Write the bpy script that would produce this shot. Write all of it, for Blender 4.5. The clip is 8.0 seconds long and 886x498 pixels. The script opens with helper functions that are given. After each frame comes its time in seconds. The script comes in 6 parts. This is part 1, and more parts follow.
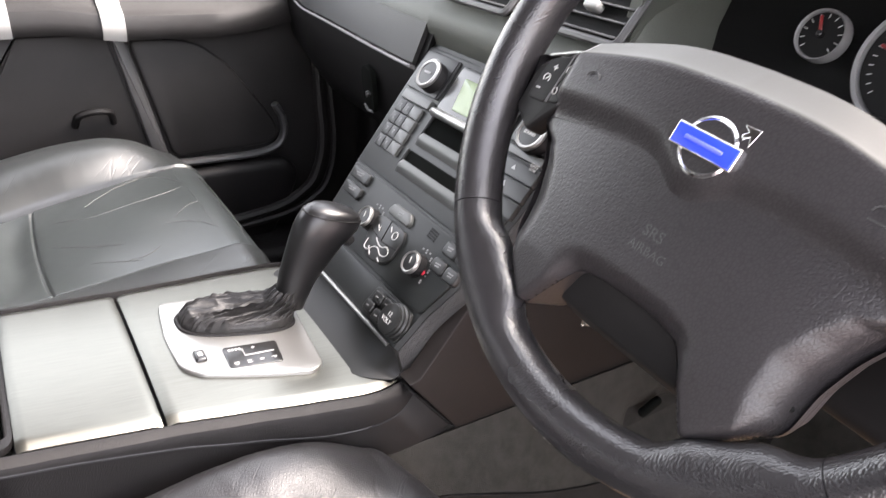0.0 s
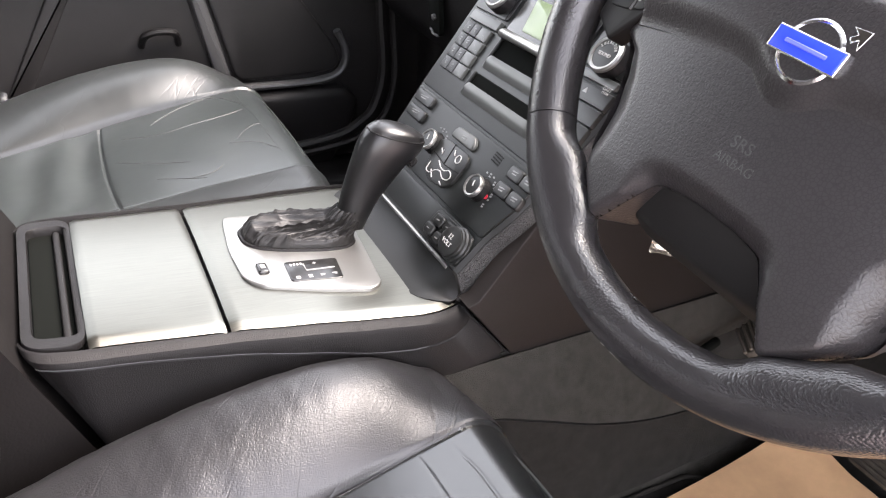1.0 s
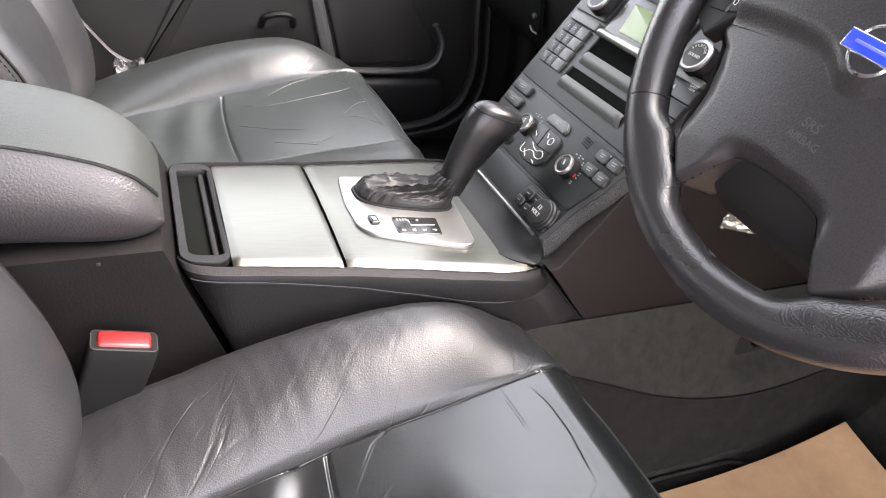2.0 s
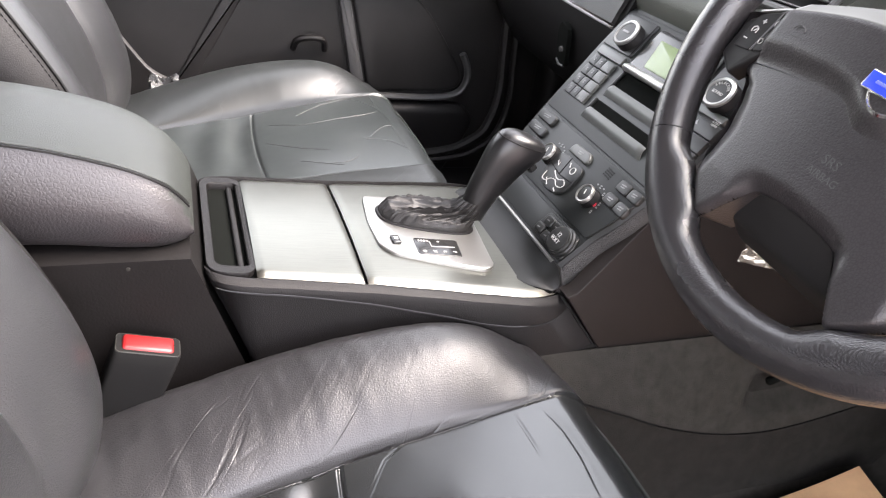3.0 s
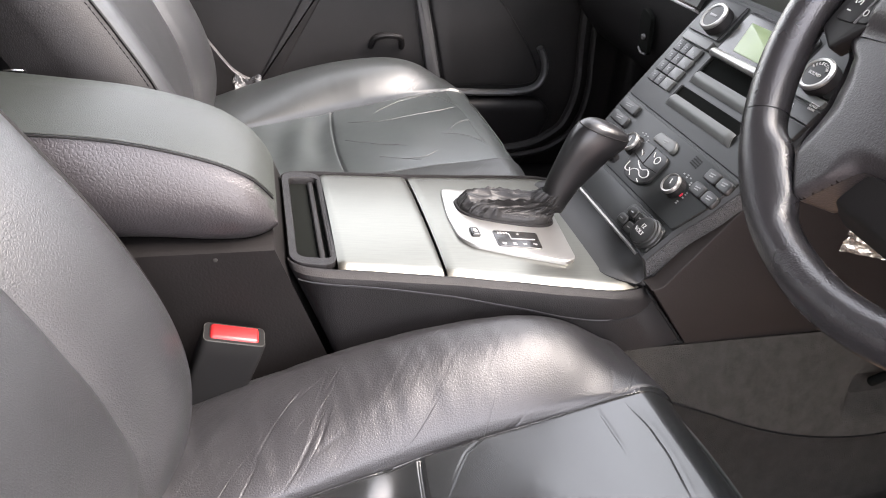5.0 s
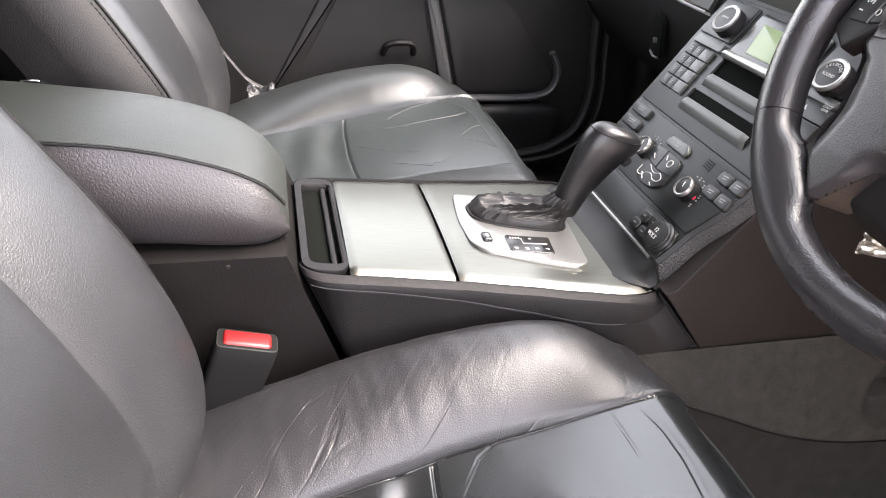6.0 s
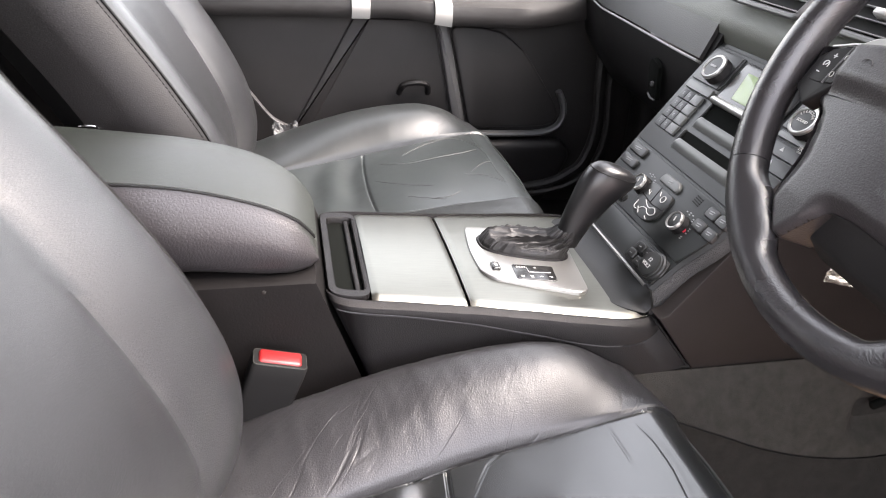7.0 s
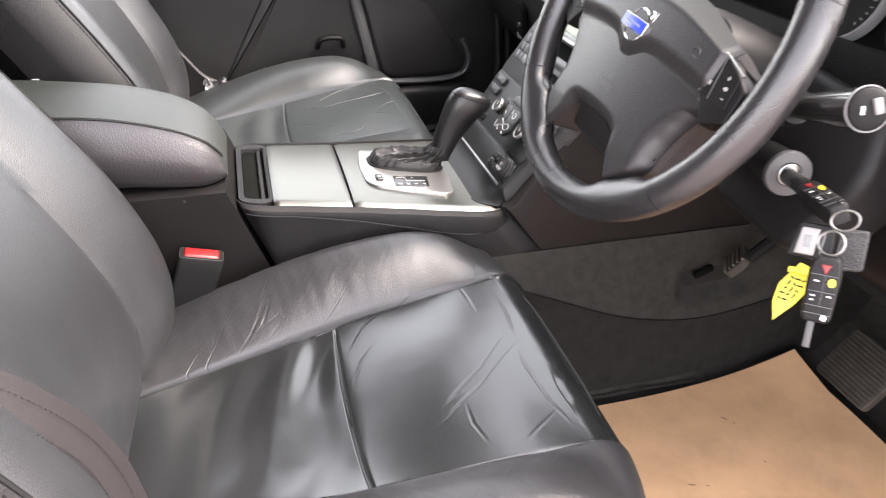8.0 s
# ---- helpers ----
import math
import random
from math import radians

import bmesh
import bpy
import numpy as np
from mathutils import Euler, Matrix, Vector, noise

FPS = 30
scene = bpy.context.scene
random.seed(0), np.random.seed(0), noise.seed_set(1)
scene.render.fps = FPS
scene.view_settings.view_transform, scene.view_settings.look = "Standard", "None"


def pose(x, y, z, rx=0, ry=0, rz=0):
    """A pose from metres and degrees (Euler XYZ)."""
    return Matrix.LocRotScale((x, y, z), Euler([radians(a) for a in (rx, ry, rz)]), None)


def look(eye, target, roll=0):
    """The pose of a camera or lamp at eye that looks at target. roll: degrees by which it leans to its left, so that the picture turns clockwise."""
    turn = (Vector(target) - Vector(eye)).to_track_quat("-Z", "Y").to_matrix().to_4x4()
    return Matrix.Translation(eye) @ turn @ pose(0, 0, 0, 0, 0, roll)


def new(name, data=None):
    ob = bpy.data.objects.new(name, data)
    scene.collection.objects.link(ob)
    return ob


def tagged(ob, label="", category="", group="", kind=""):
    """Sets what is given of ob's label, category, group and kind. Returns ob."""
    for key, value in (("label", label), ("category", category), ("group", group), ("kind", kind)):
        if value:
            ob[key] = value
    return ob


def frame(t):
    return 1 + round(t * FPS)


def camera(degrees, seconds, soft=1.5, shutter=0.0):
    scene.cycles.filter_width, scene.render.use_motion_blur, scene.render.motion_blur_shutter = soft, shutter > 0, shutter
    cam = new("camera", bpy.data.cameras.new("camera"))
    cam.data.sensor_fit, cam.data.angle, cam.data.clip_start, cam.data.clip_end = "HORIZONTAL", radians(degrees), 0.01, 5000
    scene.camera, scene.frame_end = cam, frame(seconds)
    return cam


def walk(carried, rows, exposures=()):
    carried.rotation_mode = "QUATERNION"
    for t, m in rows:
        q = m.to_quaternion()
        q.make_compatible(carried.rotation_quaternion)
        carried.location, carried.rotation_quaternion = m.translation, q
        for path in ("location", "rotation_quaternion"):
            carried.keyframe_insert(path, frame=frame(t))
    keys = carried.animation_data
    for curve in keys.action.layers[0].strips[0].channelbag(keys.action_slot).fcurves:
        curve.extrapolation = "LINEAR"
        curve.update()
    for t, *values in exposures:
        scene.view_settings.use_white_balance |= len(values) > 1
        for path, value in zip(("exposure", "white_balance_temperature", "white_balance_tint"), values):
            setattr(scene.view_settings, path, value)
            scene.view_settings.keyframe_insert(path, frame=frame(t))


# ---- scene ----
cam = camera(62.2, 8.0, soft=1.0, shutter=0.4)
EXPOSURES = ((0, 4.0, 6950, 19.5), (6, 3.97, 6950, 19.5), (7, 3.90, 6950, 19.5), (8, 3.87, 7050, 20))
PATH = [
    (0, (0.606, -0.068, 0.803), (-0.884, 0.902, -0.114), 3.4),
    (0.5, (0.602, -0.078, 0.788), (-0.886, 0.816, -0.206), 4.1),
    (1, (0.604, -0.079, 0.78), (-0.885, 0.745, -0.272), 3.9),
    (1.5, (0.631, -0.102, 0.788), (-0.877, 0.651, -0.287), 4.7),
    (1.7, (0.661, -0.137, 0.788), (-0.868, 0.581, -0.282), 5.5),
    (2.8, (0.692, -0.166, 0.791), (-0.912, 0.522, -0.187), 8.6),
    (3, (0.692, -0.164, 0.789), (-0.917, 0.494, -0.2), 8.4),
    (3.5, (0.692, -0.161, 0.784), (-0.926, 0.44, -0.226), 7.6),
    (4, (0.694, -0.166, 0.786), (-0.941, 0.376, -0.231), 6.6),
    (4.5, (0.688, -0.168, 0.78), (-0.962, 0.329, -0.234), 5.7),
    (6, (0.69, -0.164, 0.776), (-0.992, 0.261, -0.219), 3.8),
    (6.5, (0.693, -0.166, 0.786), (-1.001, 0.252, -0.191), 3.4),
    (7, (0.754, -0.181, 0.815), (-0.97, 0.216, -0.117), 3.3),
    (7.2, (0.79, -0.194, 0.801), (-0.941, 0.219, -0.112), 3.6),
    (7.5, (0.871, -0.142, 0.819), (-0.823, 0.237, -0.174), 2.5),
    (7.8, (0.953, -0.112, 0.833), (-0.72, 0.304, -0.181), 1.0),
    (8, (0.987, -0.118, 0.845), (-0.678, 0.342, -0.163), 1.0),
]
walk(cam, [(t, look(eye, target, roll)) for t, eye, target, roll in PATH], EXPOSURES)

# ---- world and light ----
world = bpy.data.worlds.new("sky")
scene.world = world
world.use_nodes = True
wn = world.node_tree.nodes
sky = wn.new("ShaderNodeTexSky")
sky.sky_type = "NISHITA"
sky.sun_disc = False
sky.sun_elevation = radians(48)
sky.sun_rotation = radians(18)
sky.air_density = 1.0
sky.dust_density = 1.5
sky.ozone_density = 1.0
pale = wn.new("ShaderNodeHueSaturation")
pale.inputs["Saturation"].default_value = 0.32
world.node_tree.links.new(sky.outputs[0], pale.inputs["Color"])
world.node_tree.links.new(pale.outputs[0], wn["Background"].inputs[0])
wn["Background"].inputs[1].default_value = 0.15
sun_data = bpy.data.lights.new("sun", "SUN")
sun_data.energy = 1.2
sun_data.angle = radians(40)
sun_data.color = (1.0, 0.94, 0.89)
sun = new("sun", sun_data)
sun.matrix_world = look((0.7, 2.2, 3.2), (0.0, 0.0, 0.0))


# ---- materials ----
def nodes_of(name):
    m = bpy.data.materials.new(name)
    m.use_nodes = True
    return m, m.node_tree.nodes, m.node_tree.links, m.node_tree.nodes["Principled BSDF"]


def bump_chain(N, L, bsdf, specs, coords):
    """Stacks bumps; specs: (kind, scale, strength, distance)."""
    last = None
    for kind, scale, strength, dist in specs:
        if kind == "noise":
            t = N.new("ShaderNodeTexNoise")
            t.inputs["Detail"].default_value = 6
            out = t.outputs["Fac"]
        elif kind == "swell":
            t = N.new("ShaderNodeTexNoise")
            t.inputs["Detail"].default_value = 1
            out = t.outputs["Fac"]
        elif kind == "pebble":
            t = N.new("ShaderNodeTexVoronoi")
            t.feature = "SMOOTH_F1"
            t.inputs["Smoothness"].default_value = 0.12
            out = t.outputs["Distance"]
        elif kind == "hide":
            t = N.new("ShaderNodeTexVoronoi")
            t.feature = "DISTANCE_TO_EDGE"
            out = t.outputs["Distance"]
        else:
            t = N.new("ShaderNodeTexNoise")
            t.inputs["Detail"].default_value = 2
            t.inputs["Distortion"].default_value = 0.3
            out = t.outputs["Fac"]
        t.inputs["Scale"].default_value = scale
        if kind == "lines":
            # long creases that cross the bolster aslant
            mp = N.new("ShaderNodeMapping")
            mp.vector_type = "TEXTURE"
            mp.inputs["Rotation"].default_value = (0, 0, radians(-42))
            mp.inputs["Scale"].default_value = (6.5, 1.0, 3.0)
            L.new(coords, mp.inputs["Vector"])
            L.new(mp.outputs["Vector"], t.inputs["Vector"])
        elif kind == "hide":
            # uneven pebbles: the cells are bent by a finer noise
            bend = N.new("ShaderNodeTexNoise")
            bend.inputs["Scale"].default_value = scale * 0.9
            bend.inputs["Detail"].default_value = 2
            L.new(coords, bend.inputs["Vector"])
            off = N.new("ShaderNodeVectorMath")
            off.operation = "MULTIPLY_ADD"
            off.inputs[1].default_value = (0.9 / scale,) * 3
            L.new(bend.outputs["Color"], off.inputs[0])
            L.new(coords, off.inputs[2])
            L.new(off.outputs["Vector"], t.inputs["Vector"])
        else:
            L.new(coords, t.inputs["Vector"])
        if kind == "hide":
            mr = N.new("ShaderNodeMapRange")
            mr.inputs["From Max"].default_value = 0.30
            mr.interpolation_type = "SMOOTHSTEP"
            L.new(out, mr.inputs["Value"])
            out = mr.outputs["Result"]
        if kind == "lines":
            off = N.new("ShaderNodeMath")
            off.operation = "SUBTRACT"
            off.inputs[1].default_value = 0.5
            L.new(out, off.inputs[0])
            near = N.new("ShaderNodeMath")
            near.operation = "ABSOLUTE"
            L.new(off.outputs[0], near.inputs[0])
            mr = N.new("ShaderNodeMapRange")
            mr.inputs["From Max"].default_value = 0.018
            mr.interpolation_type = "SMOOTHSTEP"
            L.new(near.outputs[0], mr.inputs["Value"])
            # only here and there
            where = N.new("ShaderNodeTexNoise")
            where.inputs["Scale"].default_value = 9
            L.new(coords, where.inputs["Vector"])
            some = N.new("ShaderNodeMapRange")
            some.inputs["From Min"].default_value = 0.42
            some.inputs["From Max"].default_value = 0.60
            L.new(where.outputs["Fac"], some.inputs["Value"])
            keep = N.new("ShaderNodeMix")
            keep.inputs["A"].default_value = 1.0
            L.new(some.outputs["Result"], keep.inputs["Factor"])
            L.new(mr.outputs["Result"], keep.inputs["B"])
            out = keep.outputs["Result"]
        b = N.new("ShaderNodeBump")
        b.invert = kind == "pebble"
        b.inputs["Strength"].default_value = strength
        b.inputs["Distance"].default_value = dist
        L.new(out, b.inputs["Height"])
        if last:
            L.new(last, b.inputs["Normal"])
        last = b.outputs["Normal"]
    if last:
        L.new(last, bsdf.inputs["Normal"])


def surface(name, color, rough, specs=(), metal=0.0, vary=0.25, vscale=9.0, rvary=0.04, stretch=(1, 1, 1), spec=0.5, coat=0.0, grain=0, valley=0.6):
    m, N, L, b = nodes_of(name)
    co = N.new("ShaderNodeTexCoord")
    mp = N.new("ShaderNodeMapping")
    mp.inputs["Scale"].default_value = stretch
    L.new(co.outputs["Object"], mp.inputs["Vector"])
    v = mp.outputs["Vector"]
    n = N.new("ShaderNodeTexNoise")
    n.inputs["Scale"].default_value = vscale
    n.inputs["Detail"].default_value = 4
    n.inputs["Roughness"].default_value = 0.65
    L.new(v, n.inputs["Vector"])
    ramp = N.new("ShaderNodeMapRange")
    ramp.inputs["From Min"].default_value = 0.3
    ramp.inputs["From Max"].default_value = 0.7
    ramp.inputs["To Min"].default_value = 1 - vary
    ramp.inputs["To Max"].default_value = 1 + vary
    L.new(n.outputs["Fac"], ramp.inputs["Value"])
    mul = N.new("ShaderNodeVectorMath")
    mul.operation = "SCALE"
    mul.inputs[0].default_value = color
    L.new(ramp.outputs["Result"], mul.inputs["Scale"])
    L.new(mul.outputs["Vector"], b.inputs["Base Color"])
    rr = N.new("ShaderNodeMapRange")
    rr.inputs["From Min"].default_value = 0.3
    rr.inputs["From Max"].default_value = 0.7
    rr.inputs["To Min"].default_value = rough - rvary * 0.5
    rr.inputs["To Max"].default_value = rough + rvary * 0.5
    L.new(n.outputs["Fac"], rr.inputs["Value"])
    L.new(rr.outputs["Result"], b.inputs["Roughness"])
    b.inputs["Metallic"].default_value = metal
    b.inputs["Specular IOR Level"].default_value = spec
    b.inputs["Coat Weight"].default_value = coat
    if grain:
        # thin dull valleys between the pebbles of the grain
        vo = N.new("ShaderNodeTexVoronoi")
        vo.feature = "DISTANCE_TO_EDGE"
        vo.inputs["Scale"].default_value = grain
        L.new(v, vo.inputs["Vector"])
        val = N.new("ShaderNodeMapRange")
        val.interpolation_type = "SMOOTHSTEP"
        val.inputs["From Max"].default_value = 0.17
        val.inputs["To Min"].default_value = valley
        L.new(vo.outputs["Distance"], val.inputs["Value"])
        dull = N.new("ShaderNodeVectorMath")
        dull.operation = "SCALE"
        L.new(mul.outputs["Vector"], dull.inputs[0])
        L.new(val.outputs["Result"], dull.inputs["Scale"])
        L.new(dull.outputs["Vector"], b.inputs["Base Color"])
        gl = N.new("ShaderNodeMath")
        gl.operation = "MULTIPLY"
        gl.inputs[1].default_value = spec
        L.new(val.outputs["Result"], gl.inputs[0])
        L.new(gl.outputs[0], b.inputs["Specular IOR Level"])
    bump_chain(N, L, b, specs, v)
    return m


def plain(name, color, rough, metal=0.0):
    return surface(name, color, rough, (("noise", 300, 0.06, 0.0006),), metal=metal, vary=0.12, rvary=0.08)


LEATHER = surface("seat_leather", (0.0115, 0.0125, 0.0126), 0.25, (("swell", 26, 0.10, 0.004),), vary=0.12, rvary=0.02, spec=0.95)
# passenger insert: the sky's sheen is put into this paler base colour
LEATHER_WORN_SHEEN = surface("creased_seat_leather_sheen", (0.0235, 0.0280, 0.0282), 0.31, (("swell", 34, 0.10, 0.003),), vary=0.10, rvary=0.02, spec=0.8)
CRACKED = surface("cracked_leather_edge", (0.048, 0.051, 0.050), 0.45, (("noise", 300, 0.2, 0.0006),), vary=0.3)
BOLSTER = surface("grained_leather", (0.0178, 0.0178, 0.0189), 0.36, (("hide", 420, 0.42, 0.00024), ("lines", 20, 0.55, 0.0008), ("lines", 33, 0.40, 0.0005), ("swell", 60, 0.05, 0.002)), vary=0.12, rvary=0.03, spec=0.55)
# passenger bolster: the blue-green tint paints in reflected sky
BOLSTER_WORN_SHEEN = surface("worn_grained_leather_sheen", (0.018, 0.0204, 0.0208), 0.32, (("lines", 40, 0.30, 0.0004), ("swell", 40, 0.05, 0.003)), vary=0.12, rvary=0.03, spec=0.6)
BACK_LEATHER = surface("backrest_leather", (0.0165, 0.0172, 0.0184), 0.38, (("hide", 420, 0.38, 0.00024), ("swell", 30, 0.05, 0.003)), vary=0.15, rvary=0.04, spec=0.5)
RIM_LEATHER = surface("rim_leather", (0.0158, 0.0151, 0.0160), 0.27, (("pebble", 700, 0.26, 0.0008),), vary=0.12, rvary=0.03, spec=0.8, grain=700, valley=0.75)
ARM_LEATHER = surface("armrest_vinyl", (0.0150, 0.0174, 0.0152), 0.46, (("hide", 520, 0.42, 0.00025),), vary=0.12, spec=0.42)
ARM_SIDE = surface("pebbled_vinyl", (0.0240, 0.0222, 0.0234), 0.40, (("hide", 300, 0.36, 0.00036),), vary=0.10, spec=0.52)
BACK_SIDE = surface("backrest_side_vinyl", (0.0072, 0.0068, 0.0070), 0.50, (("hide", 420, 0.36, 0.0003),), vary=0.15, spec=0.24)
DOOR_VINYL = surface("door_vinyl", (0.0115, 0.0108, 0.0107), 0.5, (("hide", 700, 0.35, 0.0003),), vary=0.2, spec=0.3)
PAD = surface("airbag_vinyl", (0.0190, 0.0175, 0.0183), 0.36, (("hide", 400, 0.28, 0.00026),), vary=0.12, spec=0.5, grain=480, valley=0.84)
PAD_SMOOTH = surface("smooth_vinyl", (0.009, 0.0088, 0.0088), 0.55, (("noise", 420, 0.12, 0.0006),), vary=0.12, spec=0.35)
TRIM = surface("black_trim", (0.0064, 0.0060, 0.0062), 0.48, (("hide", 600, 0.4, 0.0003), ("noise", 520, 0.15, 0.0005)), vary=0.15, spec=0.22)
TRIM_SIDE = surface("brown_black_trim", (0.0052, 0.0046, 0.0045), 0.55, (("noise", 480, 0.22, 0.0006), ("pebble", 420, 0.10, 0.0008)), vary=0.2, spec=0.13)
SIDE_PANEL = surface("brown_panel", (0.0105, 0.0086, 0.0079), 0.55, (("noise", 480, 0.22, 0.0006), ("pebble", 420, 0.10, 0.0008)), vary=0.2, spec=0.15)
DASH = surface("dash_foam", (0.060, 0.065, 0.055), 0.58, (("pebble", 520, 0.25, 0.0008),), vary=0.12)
# near black: shade from the surrounding parts is put into the colour
DASH_LOW_SHADED = surface("dash_lower_foam_shaded", (0.0040, 0.0038, 0.0038), 0.6, (("pebble", 520, 0.25, 0.0008),), vary=0.15, spec=0.12)
STACK = surface("stack_plastic", (0.0085, 0.0098, 0.0093), 0.42, (("noise", 700, 0.1, 0.0004),), vary=0.1, spec=0.38)
KEYCAP = surface("button_plastic", (0.012, 0.0128, 0.0126), 0.36, (("noise", 500, 0.06, 0.0004),), vary=0.1, spec=0.4)
KEYCAP_GREY = surface("grey_button_plastic", (0.055, 0.058, 0.055), 0.36, (("noise", 500, 0.05, 0.0004),), vary=0.1)
EDGE = surface("grained_edge", (0.024, 0.0235, 0.0235), 0.48, (("hide", 420, 0.8, 0.0006),), vary=0.15, spec=0.4)
# stack plastic made paler: light on its upward face is painted in
LIT_LIP = surface("lit_lip_grey", (0.062, 0.065, 0.062), 0.4, (("noise", 500, 0.05, 0.0004),), vary=0.08)
GLOSS = plain("gloss_black", (0.012, 0.012, 0.012), 0.18)
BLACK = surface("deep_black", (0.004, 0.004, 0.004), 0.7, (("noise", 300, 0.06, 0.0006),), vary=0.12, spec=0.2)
DARK = surface("dark_plastic", (0.006, 0.0056, 0.0056), 0.5, (("noise", 400, 0.1, 0.0006),), vary=0.15, spec=0.18)
METAL = surface("brushed_aluminium", (0.180, 0.180, 0.160), 0.33, (("noise", 420, 0.03, 0.0002),), metal=1.0, vary=0.11, vscale=20, rvary=0.08, stretch=(60, 1.2, 1))
SATIN = surface("satin_silver", (0.30, 0.30, 0.288), 0.34, (("noise", 500, 0.05, 0.0004),), metal=0.85, vary=0.05)
CHROME = surface("chrome", (0.8, 0.8, 0.8), 0.12, (), metal=1.0, vary=0.05)
GREYTRIM = surface("grey_trim", (0.045, 0.045, 0.045), 0.45, (("noise", 500, 0.1, 0.0005),), vary=0.1)
PLATE = surface("silver_paint", (0.27, 0.27, 0.26), 0.4, (), metal=0.3, vary=0.05)
CARPET = surface("carpet", (0.032, 0.0305, 0.0272), 0.95, (("noise", 1000, 0.9, 0.002), ("noise", 18, 0.35, 0.008)), vary=0.22, vscale=60, spec=0.12)
MAT = surface("mat_carpet", (0.0205, 0.0195, 0.0180), 0.95, (("noise", 1000, 0.9, 0.002), ("noise", 14, 0.30, 0.008)), vary=0.22, vscale=50, spec=0.12)
PAPER = surface("kraft_paper", (0.60, 0.37, 0.20), 0.75, (("noise", 40, 0.2, 0.003),), vary=0.12, vscale=14)
STAIN = plain("mud", (0.30, 0.18, 0.095), 0.9)
# painted shade: stands for the depth of shallow trays, slots and holes
RECESS_SHADE = surface("recess_shade_black", (0.003, 0.0035, 0.003), 0.9, (), vary=0.1, spec=0.05)
RED = plain("red_plastic", (0.17, 0.0075, 0.0080), 0.42)
YELLOW = plain("yellow_plastic", (0.52, 0.45, 0.03), 0.5)
WHITE = plain("white_print", (0.36, 0.36, 0.35), 0.5)
GREYPRINT = plain("grey_print", (0.17, 0.17, 0.17), 0.5)
EMBOSS = plain("embossed_vinyl", (0.040, 0.040, 0.040), 0.45)
TAG = plain("tag_plastic", (0.24, 0.235, 0.225), 0.5)
IGNITION = plain("grey_zinc", (0.036, 0.036, 0.037), 0.45)
RIB = plain("worn_rib_rubber", (0.075, 0.062, 0.050), 0.7)
BLUE = plain("blue_enamel", (0.02, 0.05, 0.62), 0.25)
BADGE_PRINT = plain("badge_print", (0.10, 0.13, 0.44), 0.4)
RED_PRINT = plain("red_print", (0.42, 0.02, 0.04), 0.5)
LEDGE = surface("smooth_ledge", (0.021, 0.0215, 0.019), 0.52, (("noise", 600, 0.06, 0.0004),), vary=0.12, spec=0.32)
GRIP_BLACK = surface("satin_black", (0.0055, 0.0058, 0.0056), 0.44, (("noise", 600, 0.06, 0.0004),), vary=0.12, spec=0.28)
LCD = surface("lcd_glass", (0.14, 0.19, 0.085), 0.25, (), vary=0.05)
INLAY = surface("dash_inlay_foam", (0.015, 0.015, 0.0143), 0.5, (("pebble", 600, 0.2, 0.0008),), vary=0.12, spec=0.3)
RUBBER = surface("pedal_rubber", (0.042, 0.036, 0.029), 0.75, (("noise", 300, 0.4, 0.001),), vary=0.35, vscale=60, spec=0.3)
WEB = surface("belt_webbing", (0.0125, 0.0105, 0.0108), 0.6, (("noise", 260, 0.5, 0.0008),), vary=0.25, vscale=80, stretch=(12, 1, 1), spec=0.25)
CRUMPLE = surface("crumpled_film", (0.030, 0.030, 0.030), 0.2, (("noise", 160, 0.8, 0.003),), metal=0.3, vary=0.6, vscale=90)
FOIL = surface("foil", (0.62, 0.55, 0.47), 0.25, (("noise", 90, 0.6, 0.003),), metal=0.8, vary=0.5, vscale=50)
HEADLINER = surface("headliner", (0.07, 0.069, 0.066), 0.9, (("noise", 300, 0.2, 0.001),), vary=0.05)
BODY = plain("body_paint", (0.05, 0.05, 0.055), 0.25)
TARMAC = surface("pale_paving", (0.29, 0.245, 0.24), 0.9, (("noise", 120, 0.8, 0.01),), vary=0.25, vscale=8)


def glass_material(name, tint):
    m, N, L, b = nodes_of(name)
    tr = N.new("ShaderNodeBsdfTransparent")
    tr.inputs[0].default_value = (*tint, 1)
    gl = N.new("ShaderNodeBsdfGlossy")
    gl.inputs["Roughness"].default_value = 0.02
    mx = N.new("ShaderNodeMixShader")
    mx.inputs[0].default_value = 0.07
    L.new(tr.outputs[0], mx.inputs[1])
    L.new(gl.outputs[0], mx.inputs[2])
    L.new(mx.outputs[0], N["Material Output"].inputs[0])
    return m


GLASS = glass_material("window_glass", (0.86, 0.9, 0.87))
# dark glass for added, unseen panes that hold back light from the rear
DIM_GLASS = glass_material("light_dimming_glass", (0.20, 0.21, 0.20))


# ---- building helpers ----
ROOTS = {}


def thing(name, base, label, category, group="", kind=""):
    ob = new(name)
    ob.location = base
    ob.empty_display_size = 0.02
    ROOTS[ob.name] = Matrix.Translation(base)
    return tagged(ob, label, category, group, kind)


def part(name, bm, material, parent=None, label="", smooth=True, sharp=38):
    """Links a bmesh, given in world places, as one mesh object."""
    bmesh.ops.recalc_face_normals(bm, faces=bm.faces)
    me = bpy.data.meshes.new(name)
    bm.to_mesh(me)
    bm.free()
    me.materials.append(material)
    if smooth:
        for p in me.polygons:
            p.use_smooth = True
        me.set_sharp_from_angle(angle=radians(sharp))
    ob = new(name, me)
    if parent:
        ob.parent = parent
        if parent.name in ROOTS:
            ob.matrix_parent_inverse = ROOTS[parent.name].inverted()
    return tagged(ob, label)


def structure(name, bm, material, label, category):
    return tagged(part(name, bm, material), label, category, kind="structure")


